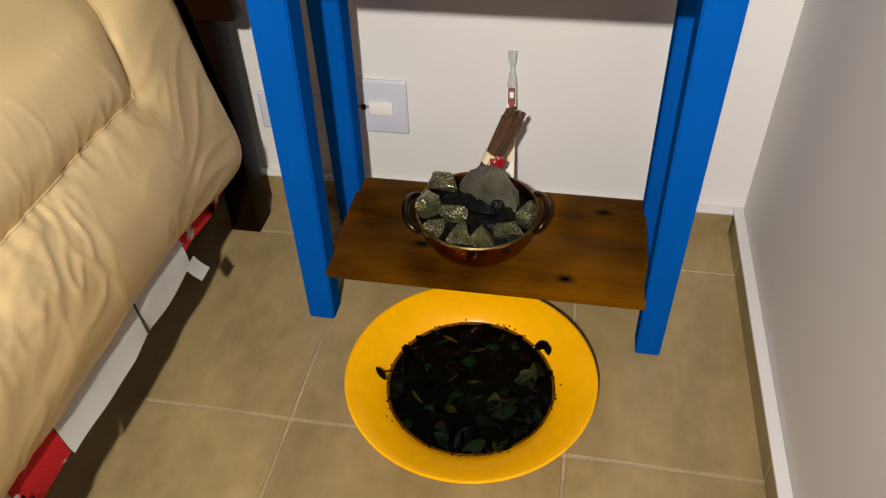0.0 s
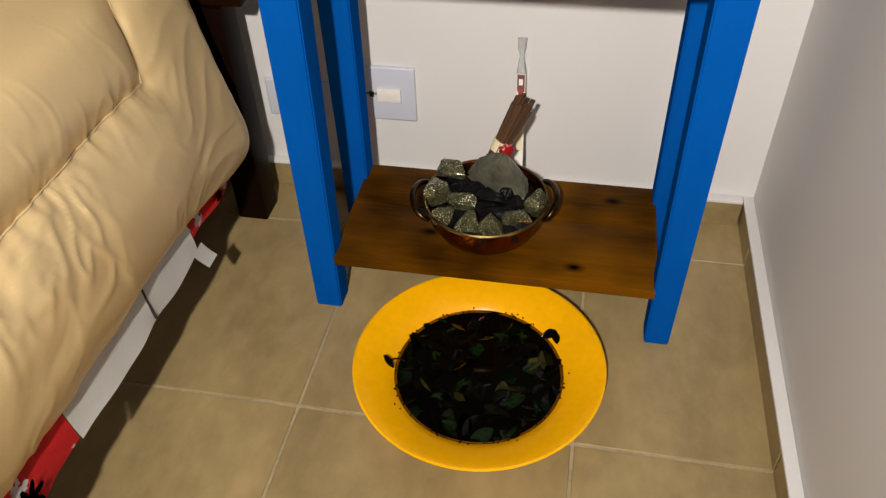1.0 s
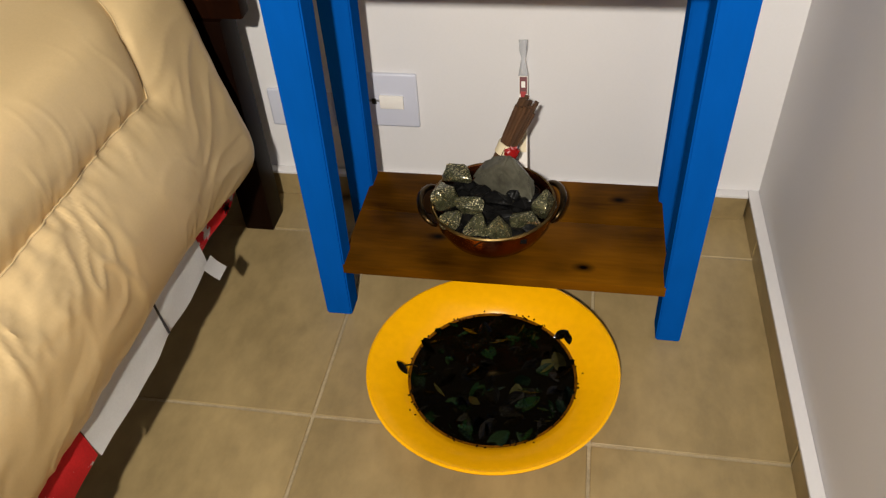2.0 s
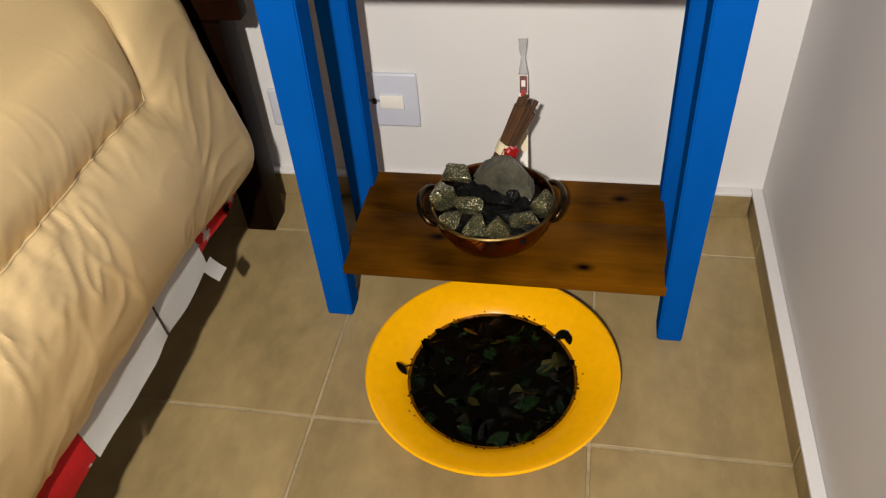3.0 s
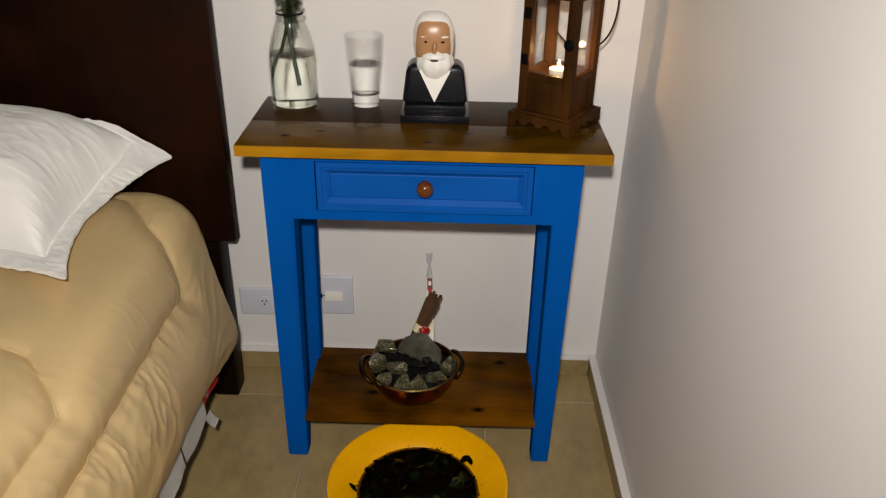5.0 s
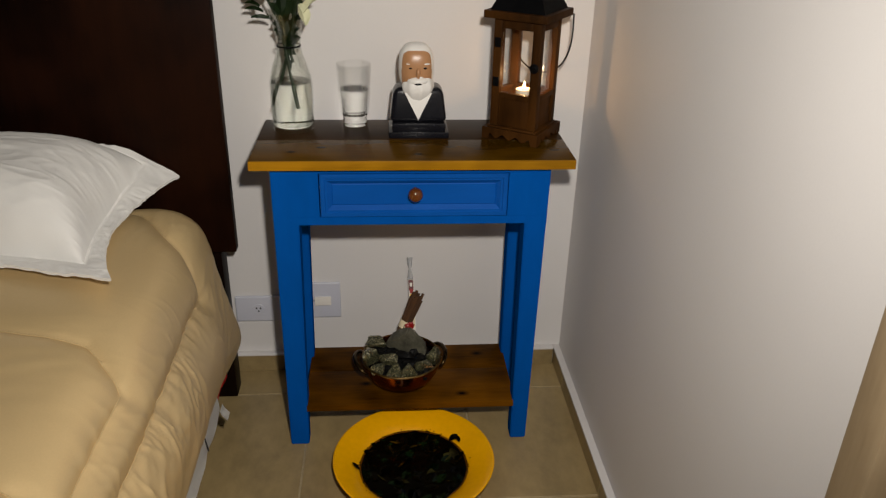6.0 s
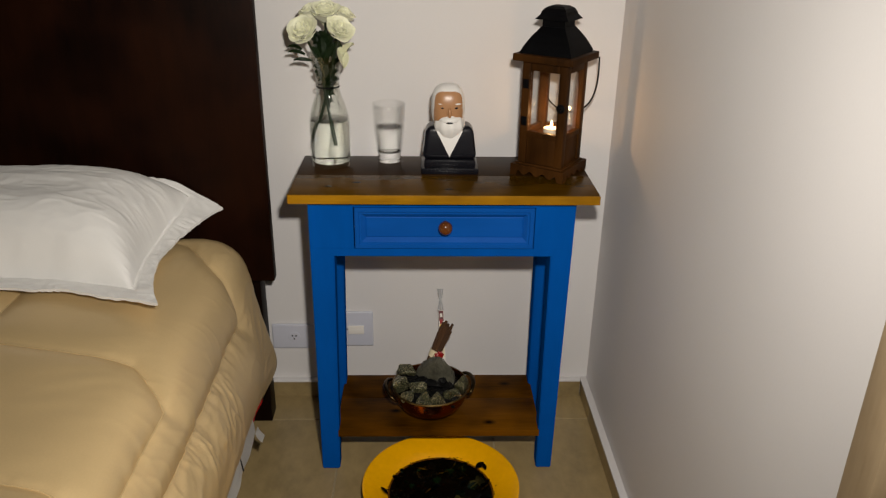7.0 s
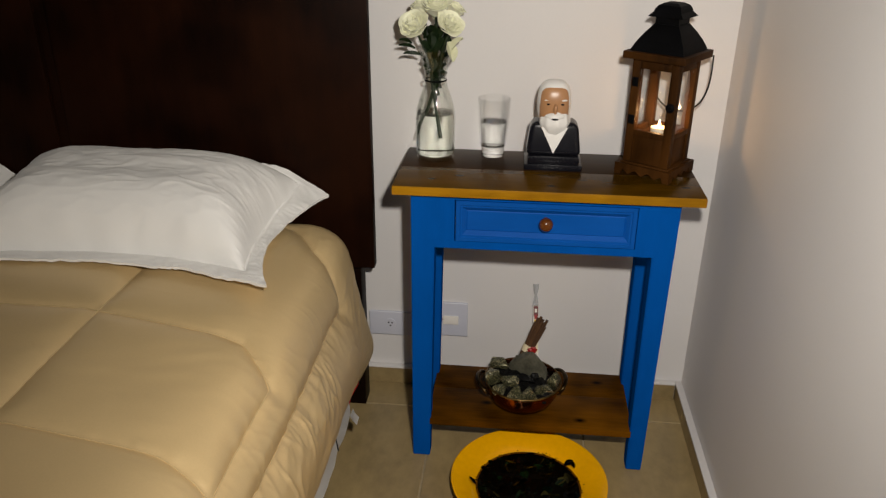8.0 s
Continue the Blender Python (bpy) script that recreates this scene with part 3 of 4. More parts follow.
LIQUID = plain("dark_herb_water", (0.0015, 0.0011, 0.0005), 0.05, var=0.2, relief=0.03, spec=0.14)
SHALLOW = plain("amber_shallow_water", (0.11, 0.038, 0.001), 0.08, var=0.8, scale=30, relief=0.03, spec=0.4)
LEAF = plain("wet_green_leaf", (0.0075, 0.020, 0.005), 0.18, var=0.5, scale=40, rand=0.75, relief=0.3, spec=0.35)
LEAF_BROWN = plain("wet_brown_leaf", (0.0045, 0.0036, 0.0013), 0.16, var=0.4, scale=40, rand=0.5, relief=0.3, spec=0.35)
LEAF_PALE = plain("pale_leaf_back", (0.050, 0.044, 0.012), 0.22, var=0.4, scale=40, rand=0.5, spec=0.35)
COPPER = plain("hammered_copper", (0.34, 0.10, 0.038), 0.18, 1.0, var=0.25, scale=18, fine=60, relief=0.12)
BRASS = plain("brass", (0.20, 0.135, 0.05), 0.32, 1.0, var=0.2, scale=30)
HANDLE_BRASS = plain("darkened_brass", (0.055, 0.036, 0.016), 0.30, 1.0, var=0.35, scale=40)
CHAR = plain("black_charcoal", (0.0050, 0.0048, 0.0046), 0.34, var=0.4, scale=40, relief=0.5, depth=0.004, spec=0.12)
QUARTZ = plain("smoky_grey_crystal", (0.080, 0.076, 0.056), 0.20, var=0.45, scale=30, fine=90, relief=0.2, depth=0.003)
STICK = plain("brown_incense", (0.080, 0.032, 0.008), 0.8, var=0.25, scale=40, fine=300, relief=0.4, rand=0.35)
PAPER = plain("cream_paper", (0.72, 0.62, 0.42), 0.7, var=0.06)
WHITE_PRINT = plain("white_print", (0.78, 0.74, 0.68), 0.6, var=0.05)
WAX = plain("red_wax", (0.30, 0.007, 0.007), 0.35, var=0.15, scale=60)
MAROON = plain("maroon_print", (0.12, 0.012, 0.015), 0.5)
GOLDP = plain("yellow_print", (0.75, 0.50, 0.04), 0.5)
ROSE = plain("white_rose_petal", (0.84, 0.84, 0.62), 0.6, var=0.06, scale=30, sheen=0.2)
STEM = plain("dark_stem_green", (0.010, 0.020, 0.006), 0.5, var=0.35, scale=30)
FOLIAGE = plain("rose_leaf_green", (0.014, 0.032, 0.009), 0.45, var=0.35, scale=40)
LANTERN = wood("rustic_lantern_wood", (0.010, 0.0038, 0.0008), (0.072, 0.027, 0.0055), 0.5, "z", 0.0, 0.0, 0.3, 30.0, spec=0.06)
IRON = plain("black_sheet_metal", (0.0022, 0.0022, 0.0026), 0.5, 0.0, var=0.3, scale=20, spec=0.06)
WIRE = plain("black_wire", (0.008, 0.008, 0.008), 0.45, 0.3)


def thin_glass(name, tint):
    """A thin glass wall: light goes straight through, the surface gloss grows at flat angles."""
    m, t, b, co = nodes_of(name)
    clear, gloss, both, edge = (t.nodes.new("ShaderNode" + k) for k in ("BsdfTransparent", "BsdfGlossy", "MixShader", "LayerWeight"))
    clear.inputs["Color"].default_value = (*tint, 1)
    gloss.inputs["Roughness"].default_value = 0.03
    edge.inputs["Blend"].default_value = 0.28
    scale = t.nodes.new("ShaderNodeMapRange")
    scale.inputs["To Min"].default_value, scale.inputs["To Max"].default_value = 0.015, 0.62
    t.links.new(edge.outputs["Facing"], scale.inputs["Value"])
    t.links.new(scale.outputs["Result"], both.inputs["Fac"])
    t.links.new(clear.outputs["BSDF"], both.inputs[1])
    t.links.new(gloss.outputs["BSDF"], both.inputs[2])
    t.links.new(both.outputs["Shader"], t.nodes["Material Output"].inputs["Surface"])
    return m


CLEAR = thin_glass("clear_glass", (0.985, 0.988, 0.985))
GREENISH = thin_glass("pale_green_glass", (0.975, 0.985, 0.965))
THICK = glass("thick_clear_glass", (0.97, 0.98, 0.97), 1.45)
WATER = glass("water", (0.99, 1.0, 0.99), 1.33)
SUIT = plain("black_glossy_ceramic", (0.007, 0.007, 0.010), 0.22, var=0.1, spec=0.3)
BUST_WHITE = plain("white_glossy_ceramic", (0.80, 0.78, 0.75), 0.36, var=0.03)
BUST_TAN = plain("tan_glossy_ceramic", (0.40, 0.205, 0.095), 0.34, var=0.05)
CANDLE = plain("white_candle_wax", (0.82, 0.76, 0.62), 0.5, var=0.03)


def pyrite():
    m, t, b, co = nodes_of("glittering_grey_green_ore")
    n = noise_node(t, co, 55, 4, 0.6)
    v = t.nodes.new("ShaderNodeTexVoronoi")
    v.inputs["Scale"].default_value = 520
    t.links.new(co.outputs["Object"], v.inputs["Vector"])
    sep = t.nodes.new("ShaderNodeSeparateColor")
    t.links.new(v.outputs["Color"], sep.inputs["Color"])
    glint = ramp(t, sep.outputs["Red"], [(0.76, (0, 0, 0)), (0.82, (1, 1, 1))])
    col = mix(t, glint, ramp(t, n, [(0.3, (0.018, 0.020, 0.008)), (0.7, (0.090, 0.088, 0.042))]), (0.80, 0.74, 0.48))
    t.links.new(col, b.inputs["Base Color"])
    t.links.new(glint, b.inputs["Metallic"])
    b.inputs["Roughness"].default_value = 0.3
    bump(t, b, sep.outputs["Green"], 0.7, 0.004)
    return m


PYRITE = pyrite()


def flame_material():
    m, t, b, co = nodes_of("candle_flame")
    b.inputs["Emission Color"].default_value, b.inputs["Emission Strength"].default_value = (1.0, 0.62, 0.28, 1), 14
    return m


FLAME = flame_material()
rng = random.Random(5)

# ---- herb bath in the dish ----
LZ = 0.0345
bath = thing("herb_bath", (DISH[0], DISH[1], LZ - 0.02), "dark herb water with floating green leaves in the yellow dish", "herb water")
lb = lathe([(0, 0), (0.1338, 0), (0.1330, -0.0015), (0.1205, -0.0138), (0.0995, -0.0215), (0, -0.0225)], (DISH[0], DISH[1], LZ), 64)
part("liquid", lb, LIQUID, bath, "nearly black herb water")
part("shallow_edge", lathe([(0.1318, 0.0004), (0.1340, 0.0006), (0.1364, 0.0018), (0.1364, 0.0014), (0.1335, -0.0006), (0.1318, -0.0004)], (DISH[0], DISH[1], LZ), 64, closed=True), SHALLOW, bath, "amber shallow edge of the water")


def leaf_mesh(length, width, curl):
    b = bmesh.new()
    rows = []
    for i in range(6):
        f = i / 5
        w = width * math.sin(math.pi * min(0.97, f * 0.92 + 0.04)) ** 0.8
        rows.append([b.verts.new((s * w, length * (f - 0.5), curl * (s * s * 0.6 - (f - 0.5) ** 2 * 2) * length)) for s in (-1, 0, 1)])
    for p, q in zip(rows, rows[1:]):
        for k in range(2):
            b.faces.new((p[k], p[k + 1], q[k + 1], q[k]))
    bmesh.ops.solidify(b, geom=b.faces[:], thickness=0.0006)
    bmesh.ops.recalc_face_normals(b, faces=b.faces)
    return b


LEAVES = [[finish("leaf", leaf_mesh(l, w, c), m) for l, w, c in ((0.044, 0.012, 0.07), (0.032, 0.013, -0.06), (0.026, 0.008, 0.08), (0.014, 0.005, 0.05))] for m in (LEAF, LEAF_BROWN, LEAF_PALE)]
for k in range(170):
    r, a = 0.133 * math.sqrt(rng.random()), rng.random() * 2 * math.pi
    kind = rng.choices((0, 1, 2), (0.36, 0.615, 0.025))[0]
    ob = new("leaf", LEAVES[kind][rng.randrange(4)])
    ob.parent = bath
    ob.matrix_basis = pose(r * math.cos(a), r * math.sin(a), 0.0172 + rng.random() * 0.0042, rng.uniform(-16, 16), rng.uniform(-16, 16), rng.uniform(0, 360))
for x, y, z, turn, tip in ((-0.574, -0.512, 0.058, 70, 35), (-0.325, -0.408, 0.052, -60, 20), (-0.315, -0.415, 0.054, 20, 10)):
    ob = new("leaf", LEAVES[1][2])
    ob.parent = bath
    ob.matrix_basis = Matrix.Translation(Vector((x, y, z)) - ORIGIN[bath.name]) @ pose(0, 0, 0, tip, 20, turn)
part("twig", tube([(-0.571, -0.505, 0.055), (-0.562, -0.496, 0.048), (-0.553, -0.494, 0.041)], 0.0013, 6), LEAF_BROWN, bath)
for k in range(90):
    a, r = rng.random() * 6.283, 0.127 + 0.012 * rng.random() + (0.012 * rng.random() if k % 7 == 0 else 0)
    cx, cy, cz = DISH[0] + r * math.cos(a), DISH[1] + r * math.sin(a), 0.0345 + max(0, r - 0.134) * 0.62
    part("herb_crumb", box(cx - 0.0014, cy - 0.001, cz, cx + 0.0014, cy + 0.001, cz + 0.002, turn=rng.random() * 180), LEAF_BROWN, bath, smooth=False)

# ---- copper bowl and stones on the shelf ----
BX, BY, SZ = -0.4555, -0.249, 0.126
bowl = thing("copper_bowl", (BX, BY, SZ), "round copper bowl with brass handles on the table's shelf", "bowl")
part("bowl_body", lathe([(0, 0.001), (0.0555, 0.0), (0.0629, 0.003), (0.0851, 0.020), (0.0980, 0.044), (0.1031, 0.072), (0.1045, 0.0745), (0.1050, 0.0765), (0.1022, 0.0775), (0.0999, 0.075),
                         (0.0948, 0.045), (0.0823, 0.023), (0.0611, 0.0075), (0, 0.006)], (BX, BY, SZ), 72), COPPER, bowl)
part("bowl_rim", lathe([(0.1045, 0.0725), (0.1068, 0.0745), (0.1070, 0.0770), (0.1050, 0.0788), (0.1027, 0.0782), (0.1025, 0.0777), (0.1051, 0.0768)], (BX, BY, SZ), 72, closed=True), BRASS, bowl, "bright brass rim")
for turn, reach, rise in ((math.pi + 0.06, 0.021, 0.020), (0.22, 0.016, 0.024)):
    pts = []
    for i in range(17):
        f = i / 16 * math.pi
        r, a = 0.104 + reach * math.sin(f) ** 0.7, turn + 0.46 * math.cos(f)
        pts.append((BX + r * math.cos(a), BY + r * math.sin(a), SZ + 0.056 + rise * math.sin(f)))
    part("handle", tube(pts, [0.0036 + 0.0022 * math.sin(i / 16 * math.pi) for i in range(17)], 10), HANDLE_BRASS, bowl, "curved darkened brass handle")
filler = bmesh.new()
for k in range(95):
    a, r = rng.random() * 6.283, 0.088 * math.sqrt(rng.random())
    c = bmesh.new()
    bmesh.ops.create_icosphere(c, subdivisions=1, radius=rng.uniform(0.012, 0.019))
    for v in c.verts:
        v.co *= 1 + 0.45 * noise.noise(v.co * 60 + Vector((k, 0, 0)))
        v.co.z *= 0.7
    bmesh.ops.translate(c, verts=c.verts, vec=(BX + r * math.cos(a), BY + r * math.sin(a), SZ + 0.050 + 0.016 * rng.random()))
    join(filler, c)
single("charcoal", filler, CHAR, (BX, BY, SZ + 0.006), "broken black charcoal lumps filling the copper bowl", "charcoal", kind="stuff", smooth=False)


def stone(name, at, size, seed, material, label, category, group="", point=0.0, cuts=9):
    """A broken lump: a ball cut flat by many planes."""
    r = random.Random(seed)
    b = bmesh.new()
    for _ in range(cuts + 5):
        n = Vector((r.gauss(0, 1), r.gauss(0, 1), r.gauss(0, 1))).normalized() * r.uniform(0.85, 1.12)
        if point and n.z > -0.2:
            n.x *= 1 - point * (n.z + 0.2)
            n.y *= 1 - point * (n.z + 0.2)
        b.verts.new(n)
    if point:
        b.verts.new((0.12, 0.0, 1.15))
    hull = bmesh.ops.convex_hull(b, input=b.verts)
    bmesh.ops.delete(b, geom=list({v for v in hull["geom_interior"] + hull["geom_unused"] if isinstance(v, bmesh.types.BMVert)}), context="VERTS")
    bmesh.ops.bevel(b, geom=b.edges[:], offset=0.10, segments=2, affect="EDGES", clamp_overlap=True)
    bmesh.ops.triangulate(b, faces=b.faces)
    bmesh.ops.subdivide_edges(b, edges=b.edges, cuts=1, use_grid_fill=True)
    for v in b.verts:
        v.co += v.co * (0.10 * noise.noise(v.co * 3 + Vector((seed, 0, 0))) + 0.05 * noise.noise(v.co * 9 + Vector((seed, 0, 0))))
        v.co = Vector((v.co.x * size[0], v.co.y * size[1], v.co.z * size[2]))
    bmesh.ops.rotate(b, verts=b.verts, cent=(0, 0, 0), matrix=Matrix.Rotation(r.uniform(-0.5, 0.5), 3, "Z"))
    bmesh.ops.translate(b, verts=b.verts, vec=at)
    base = Vector((at[0], at[1], at[2] - size[2] * 0.8))
    return single(name, b, material, base, label, category, group)


ORE = "glittering grey-green pyrite lump resting in the copper bowl"
for k, (px, py, h, size) in enumerate(((-0.5225, -0.196, 0.084, (0.034, 0.026, 0.023)), (-0.5400, -0.254, 0.080, (0.025, 0.030, 0.034)), (-0.4920, -0.276, 0.086, (0.030, 0.024, 0.022)),
                                       (-0.5180, -0.308, 0.074, (0.025, 0.021, 0.021)), (-0.4770, -0.318, 0.072, (0.025, 0.022, 0.025)), (-0.4370, -0.320, 0.068, (0.029, 0.021, 0.028)),
                                       (-0.3960, -0.300, 0.070, (0.027, 0.021, 0.024)), (-0.3680, -0.2540, 0.080, (0.029, 0.028, 0.034)))):
    stone("pyrite_stone", (px, py, SZ + h), size, 11 + k, PYRITE, ORE, "stone", "stones in the copper bowl")
stone("crystal", (-0.439, -0.204, SZ + 0.088), (0.068, 0.038, 0.047), 40, QUARTZ, "large smoky grey crystal point in the copper bowl", "crystal", "", 0.55, 15)
for k, (px, py, h, sx) in enumerate(((-0.4560, -0.2410, 0.072, 0.036), (-0.4060, -0.2230, 0.074, 0.034), (-0.4310, -0.2730, 0.062, 0.030), (-0.4710, -0.2780, 0.060, 0.024))):
    stone("black_stone", (px, py, SZ + h), (sx, 0.016, 0.014), 60 + k, CHAR, "shiny black stone in the middle of the bowl", "stone", "stones in the copper bowl")

# ---- incense ----
bundle = thing("incense_bundle", (-0.447, -0.165, SZ + 0.06), "bundle of brown incense sticks tied with paper and red wax", "incense")
foot, tip = Vector((-0.468, -0.168, SZ + 0.060)), Vector((-0.406, -0.130, 0.326))
axis = (tip - foot).normalized()
sx, sy = axis.orthogonal().normalized(), axis.cross(axis.orthogonal().normalized())
for k in range(34):
    a, r = 2.4 * k, 0.0024 * math.sqrt(k)
    off = sx * math.cos(a) * r + sy * math.sin(a) * r
    end = tip + off * 1.25 + axis * rng.uniform(-0.022, 0.006)
    mid = foot.lerp(tip, 0.45) + off * 0.95
    part("incense_stick", tube([foot + off * 0.8, mid, end], 0.0037, 7), STICK, bundle)
band = foot.lerp(tip, 0.40)
part("paper_band", tube([band - axis * 0.011, band - axis * 0.004, band + axis * 0.010], [0.0160, 0.0162, 0.0168], 20), PAPER, bundle, "cream paper band")
wx = bmesh.new()
bmesh.ops.create_icosphere(wx, subdivisions=3, radius=0.0125)
for v in wx.verts:
    v.co *= 1 + 0.55 * noise.noise(v.co * 150)
    v.co.y *= 0.4
bmesh.ops.translate(wx, verts=wx.verts, vec=band + Vector((0.013, -0.019, 0.004)))
part("wax_seal", wx, WAX, bundle, "red wax seal")

pk = thing("incense_packet", (-0.412, -0.095, SZ), "slim incense packet in clear film leaning against the wall", "packet")
p0, p1 = Vector((-0.415, -0.097, SZ + 0.001)), Vector((-0.4235, -0.024, 0.312))


def slab(f0, f1, half, thick, front, shift=0.0):
    """A flat piece of the packet between two fractions of its length."""
    b = bmesh.new()
    up = (p1 - p0).normalized()
    side = Vector((1, 0, 0))
    out = side.cross(up).normalized()
    if out.y > 0:
        out = -out
    vs = []
    for f in (f0, f1):
        for s in (-1, 1):
            for d in (0, thick):
                vs.append(b.verts.new(p0.lerp(p1, f) + side * (s * half + shift) + out * (front + d)))
    for q in ((0, 1, 3, 2), (4, 6, 7, 5), (0, 4, 5, 1), (2, 3, 7, 6), (1, 5, 7, 3), (0, 2, 6, 4)):
        b.faces.new([vs[i] for i in q])
    bmesh.ops.recalc_face_normals(b, faces=b.faces)
    return b


part("packet_card", slab(0.0, 1.0, 0.0078, 0.006, 0.0), WHITE_PRINT, pk, smooth=False)
part("printed_label", slab(0.84, 0.995, 0.0068, 0.0008, 0.0061), MAROON, pk, "maroon printed panel", smooth=False)
part("printed_label", slab(0.90, 0.955, 0.0035, 0.0008, 0.0071), WHITE_PRINT, pk, smooth=False)
part("printed_label", slab(0.80, 0.865, 0.0045, 0.0008, 0.0073), WAX, pk, smooth=False)
part("printed_label", slab(0.60, 0.79, 0.0040, 0.0008, 0.0061, -0.001), GOLDP, pk, "yellow printed bar", smooth=False)
part("printed_label", slab(0.30, 0.55, 0.0060, 0.0008, 0.0061), PAPER, pk, smooth=False)
FILM = plain("crumpled_clear_film", (0.80, 0.81, 0.83), 0.12, var=0.06, relief=0.5, depth=0.004)
FILM.node_tree.nodes["Principled BSDF"].inputs["Transmission Weight"].default_value = 0.6
up = (p1 - p0).normalized()
tw = tube([p1, p1 + up * 0.020, p1 + up * 0.034, p1 + up * 0.050, p1 + up * 0.068], [0.009, 0.0055, 0.0035, 0.0065, 0.0085], 12)
for v in tw.verts:
    v.co += Vector((1, 0.4, 0.3)) * 0.0025 * noise.noise(v.co * 160)
    v.co.y = p1.y + (v.co.y - p1.y) * 0.6
part("film_twist", tw, FILM, pk, "twisted clear film end")

# ---- wall plates ----
def wall_plate(x0, x1, z0, z1, label):
    th = thing("wall_outlet", ((x0 + x1) / 2, -0.004, (z0 + z1) / 2), label, "outlet", "wall plates")
    b = box(x0, -0.0095, z0, x1, -0.0002, z1, 0.004, 3)
    for v in b.verts:
        f = (v.co.x - (x0 + x1) / 2) / (x1 - x0) * 2
        v.co.z += (v.co.z - (z0 + z1) / 2) * -0.045 * f * f
    part("cover_plate", b, SOCKET, th)
    return th


def facing(profile, x, y, z, steps):
    """A turned form whose axis points out of the rear wall."""
    b = lathe(profile, (0, 0, 0), steps)
    bmesh.ops.rotate(b, verts=b.verts, cent=(0, 0, 0), matrix=Matrix.Rotation(radians(90), 3, "X"))
    bmesh.ops.translate(b, verts=b.verts, vec=(x, y, z))
    return b


w1 = wall_plate(-0.932, -0.800, 0.170, 0.256, "white plastic power outlet plate on the wall")
part("socket_face", facing([(0, 0.0), (0.017, 0.0), (0.0175, 0.001), (0.0165, 0.0018), (0, 0.0018)], -0.866, -0.0096, 0.213, 24), SOCKET, w1)
for dx, dz in ((-0.0055, 0.004), (0.0055, 0.004), (0, -0.006)):
    part("pin_hole", facing([(0, 0), (0.0026, 0), (0.0026, 0.0012), (0, 0.0012)], -0.866 + dx, -0.0112, 0.213 + dz, 12), BLACK, w1)
w2 = wall_plate(-0.749, -0.627, 0.178, 0.299, "square white plastic switch plate on the wall")
part("switch_rocker", box(-0.702, -0.0150, 0.224, -0.655, -0.0097, 0.252, 0.0015), WHITE_PRINT, w2, "white switch rocker")
part("switch_slot", box(-0.742, -0.0108, 0.2365, -0.7025, -0.0096, 0.241), plain("grey_slot", (0.18, 0.18, 0.19), 0.5), w2)
part("switch_slot", box(-0.718, -0.0118, 0.232, -0.709, -0.0109, 0.244), BLACK, w2, "dark slot")

# ---- things on the table top ----
TT = TZ + 0.022
VX, VY = -0.713, -0.152
vase = thing("flower_vase", (VX, VY, TT), "clear glass carafe with water used as a vase", "vase")
outer = [(0, 0), (0.044, 0), (0.049, 0.003), (0.051, 0.010), (0.051, 0.105), (0.0485, 0.128), (0.040, 0.158), (0.031, 0.182), (0.0275, 0.200), (0.0285, 0.222), (0.035, 0.250), (0.046, 0.274), (0.0475, 0.277)]
inner = [(0.0455, 0.2765), (0.033, 0.249), (0.0265, 0.222), (0.0255, 0.200), (0.029, 0.181), (0.038, 0.156), (0.0462, 0.127), (0.0485, 0.104), (0.0485, 0.016), (0.044, 0.011), (0, 0.010)]
vg = part("carafe", lathe(outer + inner, (VX, VY, TT), 64), GREENISH, vase)
vw = part("vase_water", lathe([(0, 0.0108), (0.0437, 0.0116), (0.0479, 0.0165), (0.0479, 0.104), (0.0470, 0.118), (0.0455, 0.1185), (0, 0.118)], (VX, VY, TT), 64), WATER, vase, "clear water")
part("neck_ring", lathe([(0.0277, 0.199), (0.0284, 0.200), (0.0284, 0.202), (0.0277, 0.203)], (VX, VY, TT), 48, closed=True), IRON, vase, "dark wire ring round the neck")
for o in (vg, vw):
    o.visible_shadow = False

bouquet = thing("rose_bouquet", (VX, VY, TT + 0.03), "white roses with green leaves standing in the glass carafe", "flowers")


def rose(c, r, tilt, seed):
    q = random.Random(seed)
    b = bmesh.new()
    rot = Matrix.Rotation(tilt[0], 3, "X") @ Matrix.Rotation(tilt[1], 3, "Y")
    for k in range(24):
        f = k / 23
        a = k * 2.4 + q.uniform(-0.2, 0.2)
        rad, height, lean = r * (0.12 + 0.62 * f), r * (0.62 - 0.45 * f), 0.08 + 0.70 * f ** 1.5
        w, h = r * (0.42 + 0.45 * f), r * (0.95 + 0.25 * f)
        pts = np.zeros((6, 5, 3))
        for i in range(6):
            for j in range(5):
                s, t = (j / 4 - 0.5) * 2, i / 5
                width = w * math.sin(0.35 + 1.9 * t) * (0.9 if t < 0.95 else 0.75)
                out = rad * (0.35 + 0.65 * t) + lean * h * 0.55 * t ** 2 - 0.25 * w * s * s
                up = -height * 0.3 + height * 0.35 + h * t * math.cos(lean * 0.7 * t) - 0.10 * r * f * (t > 0.8) - 0.35 * r * f
                sway = 0.05 * r * q.uniform(-1, 1)
                p = Vector((out + sway, s * width, up))
                p = Matrix.Rotation(a, 3, "Z") @ p
                pts[i, j] = Vector(c) + rot @ p
        sheet(pts, b)
    bmesh.ops.solidify(b, geom=b.faces[:], thickness=0.0006)
    return b


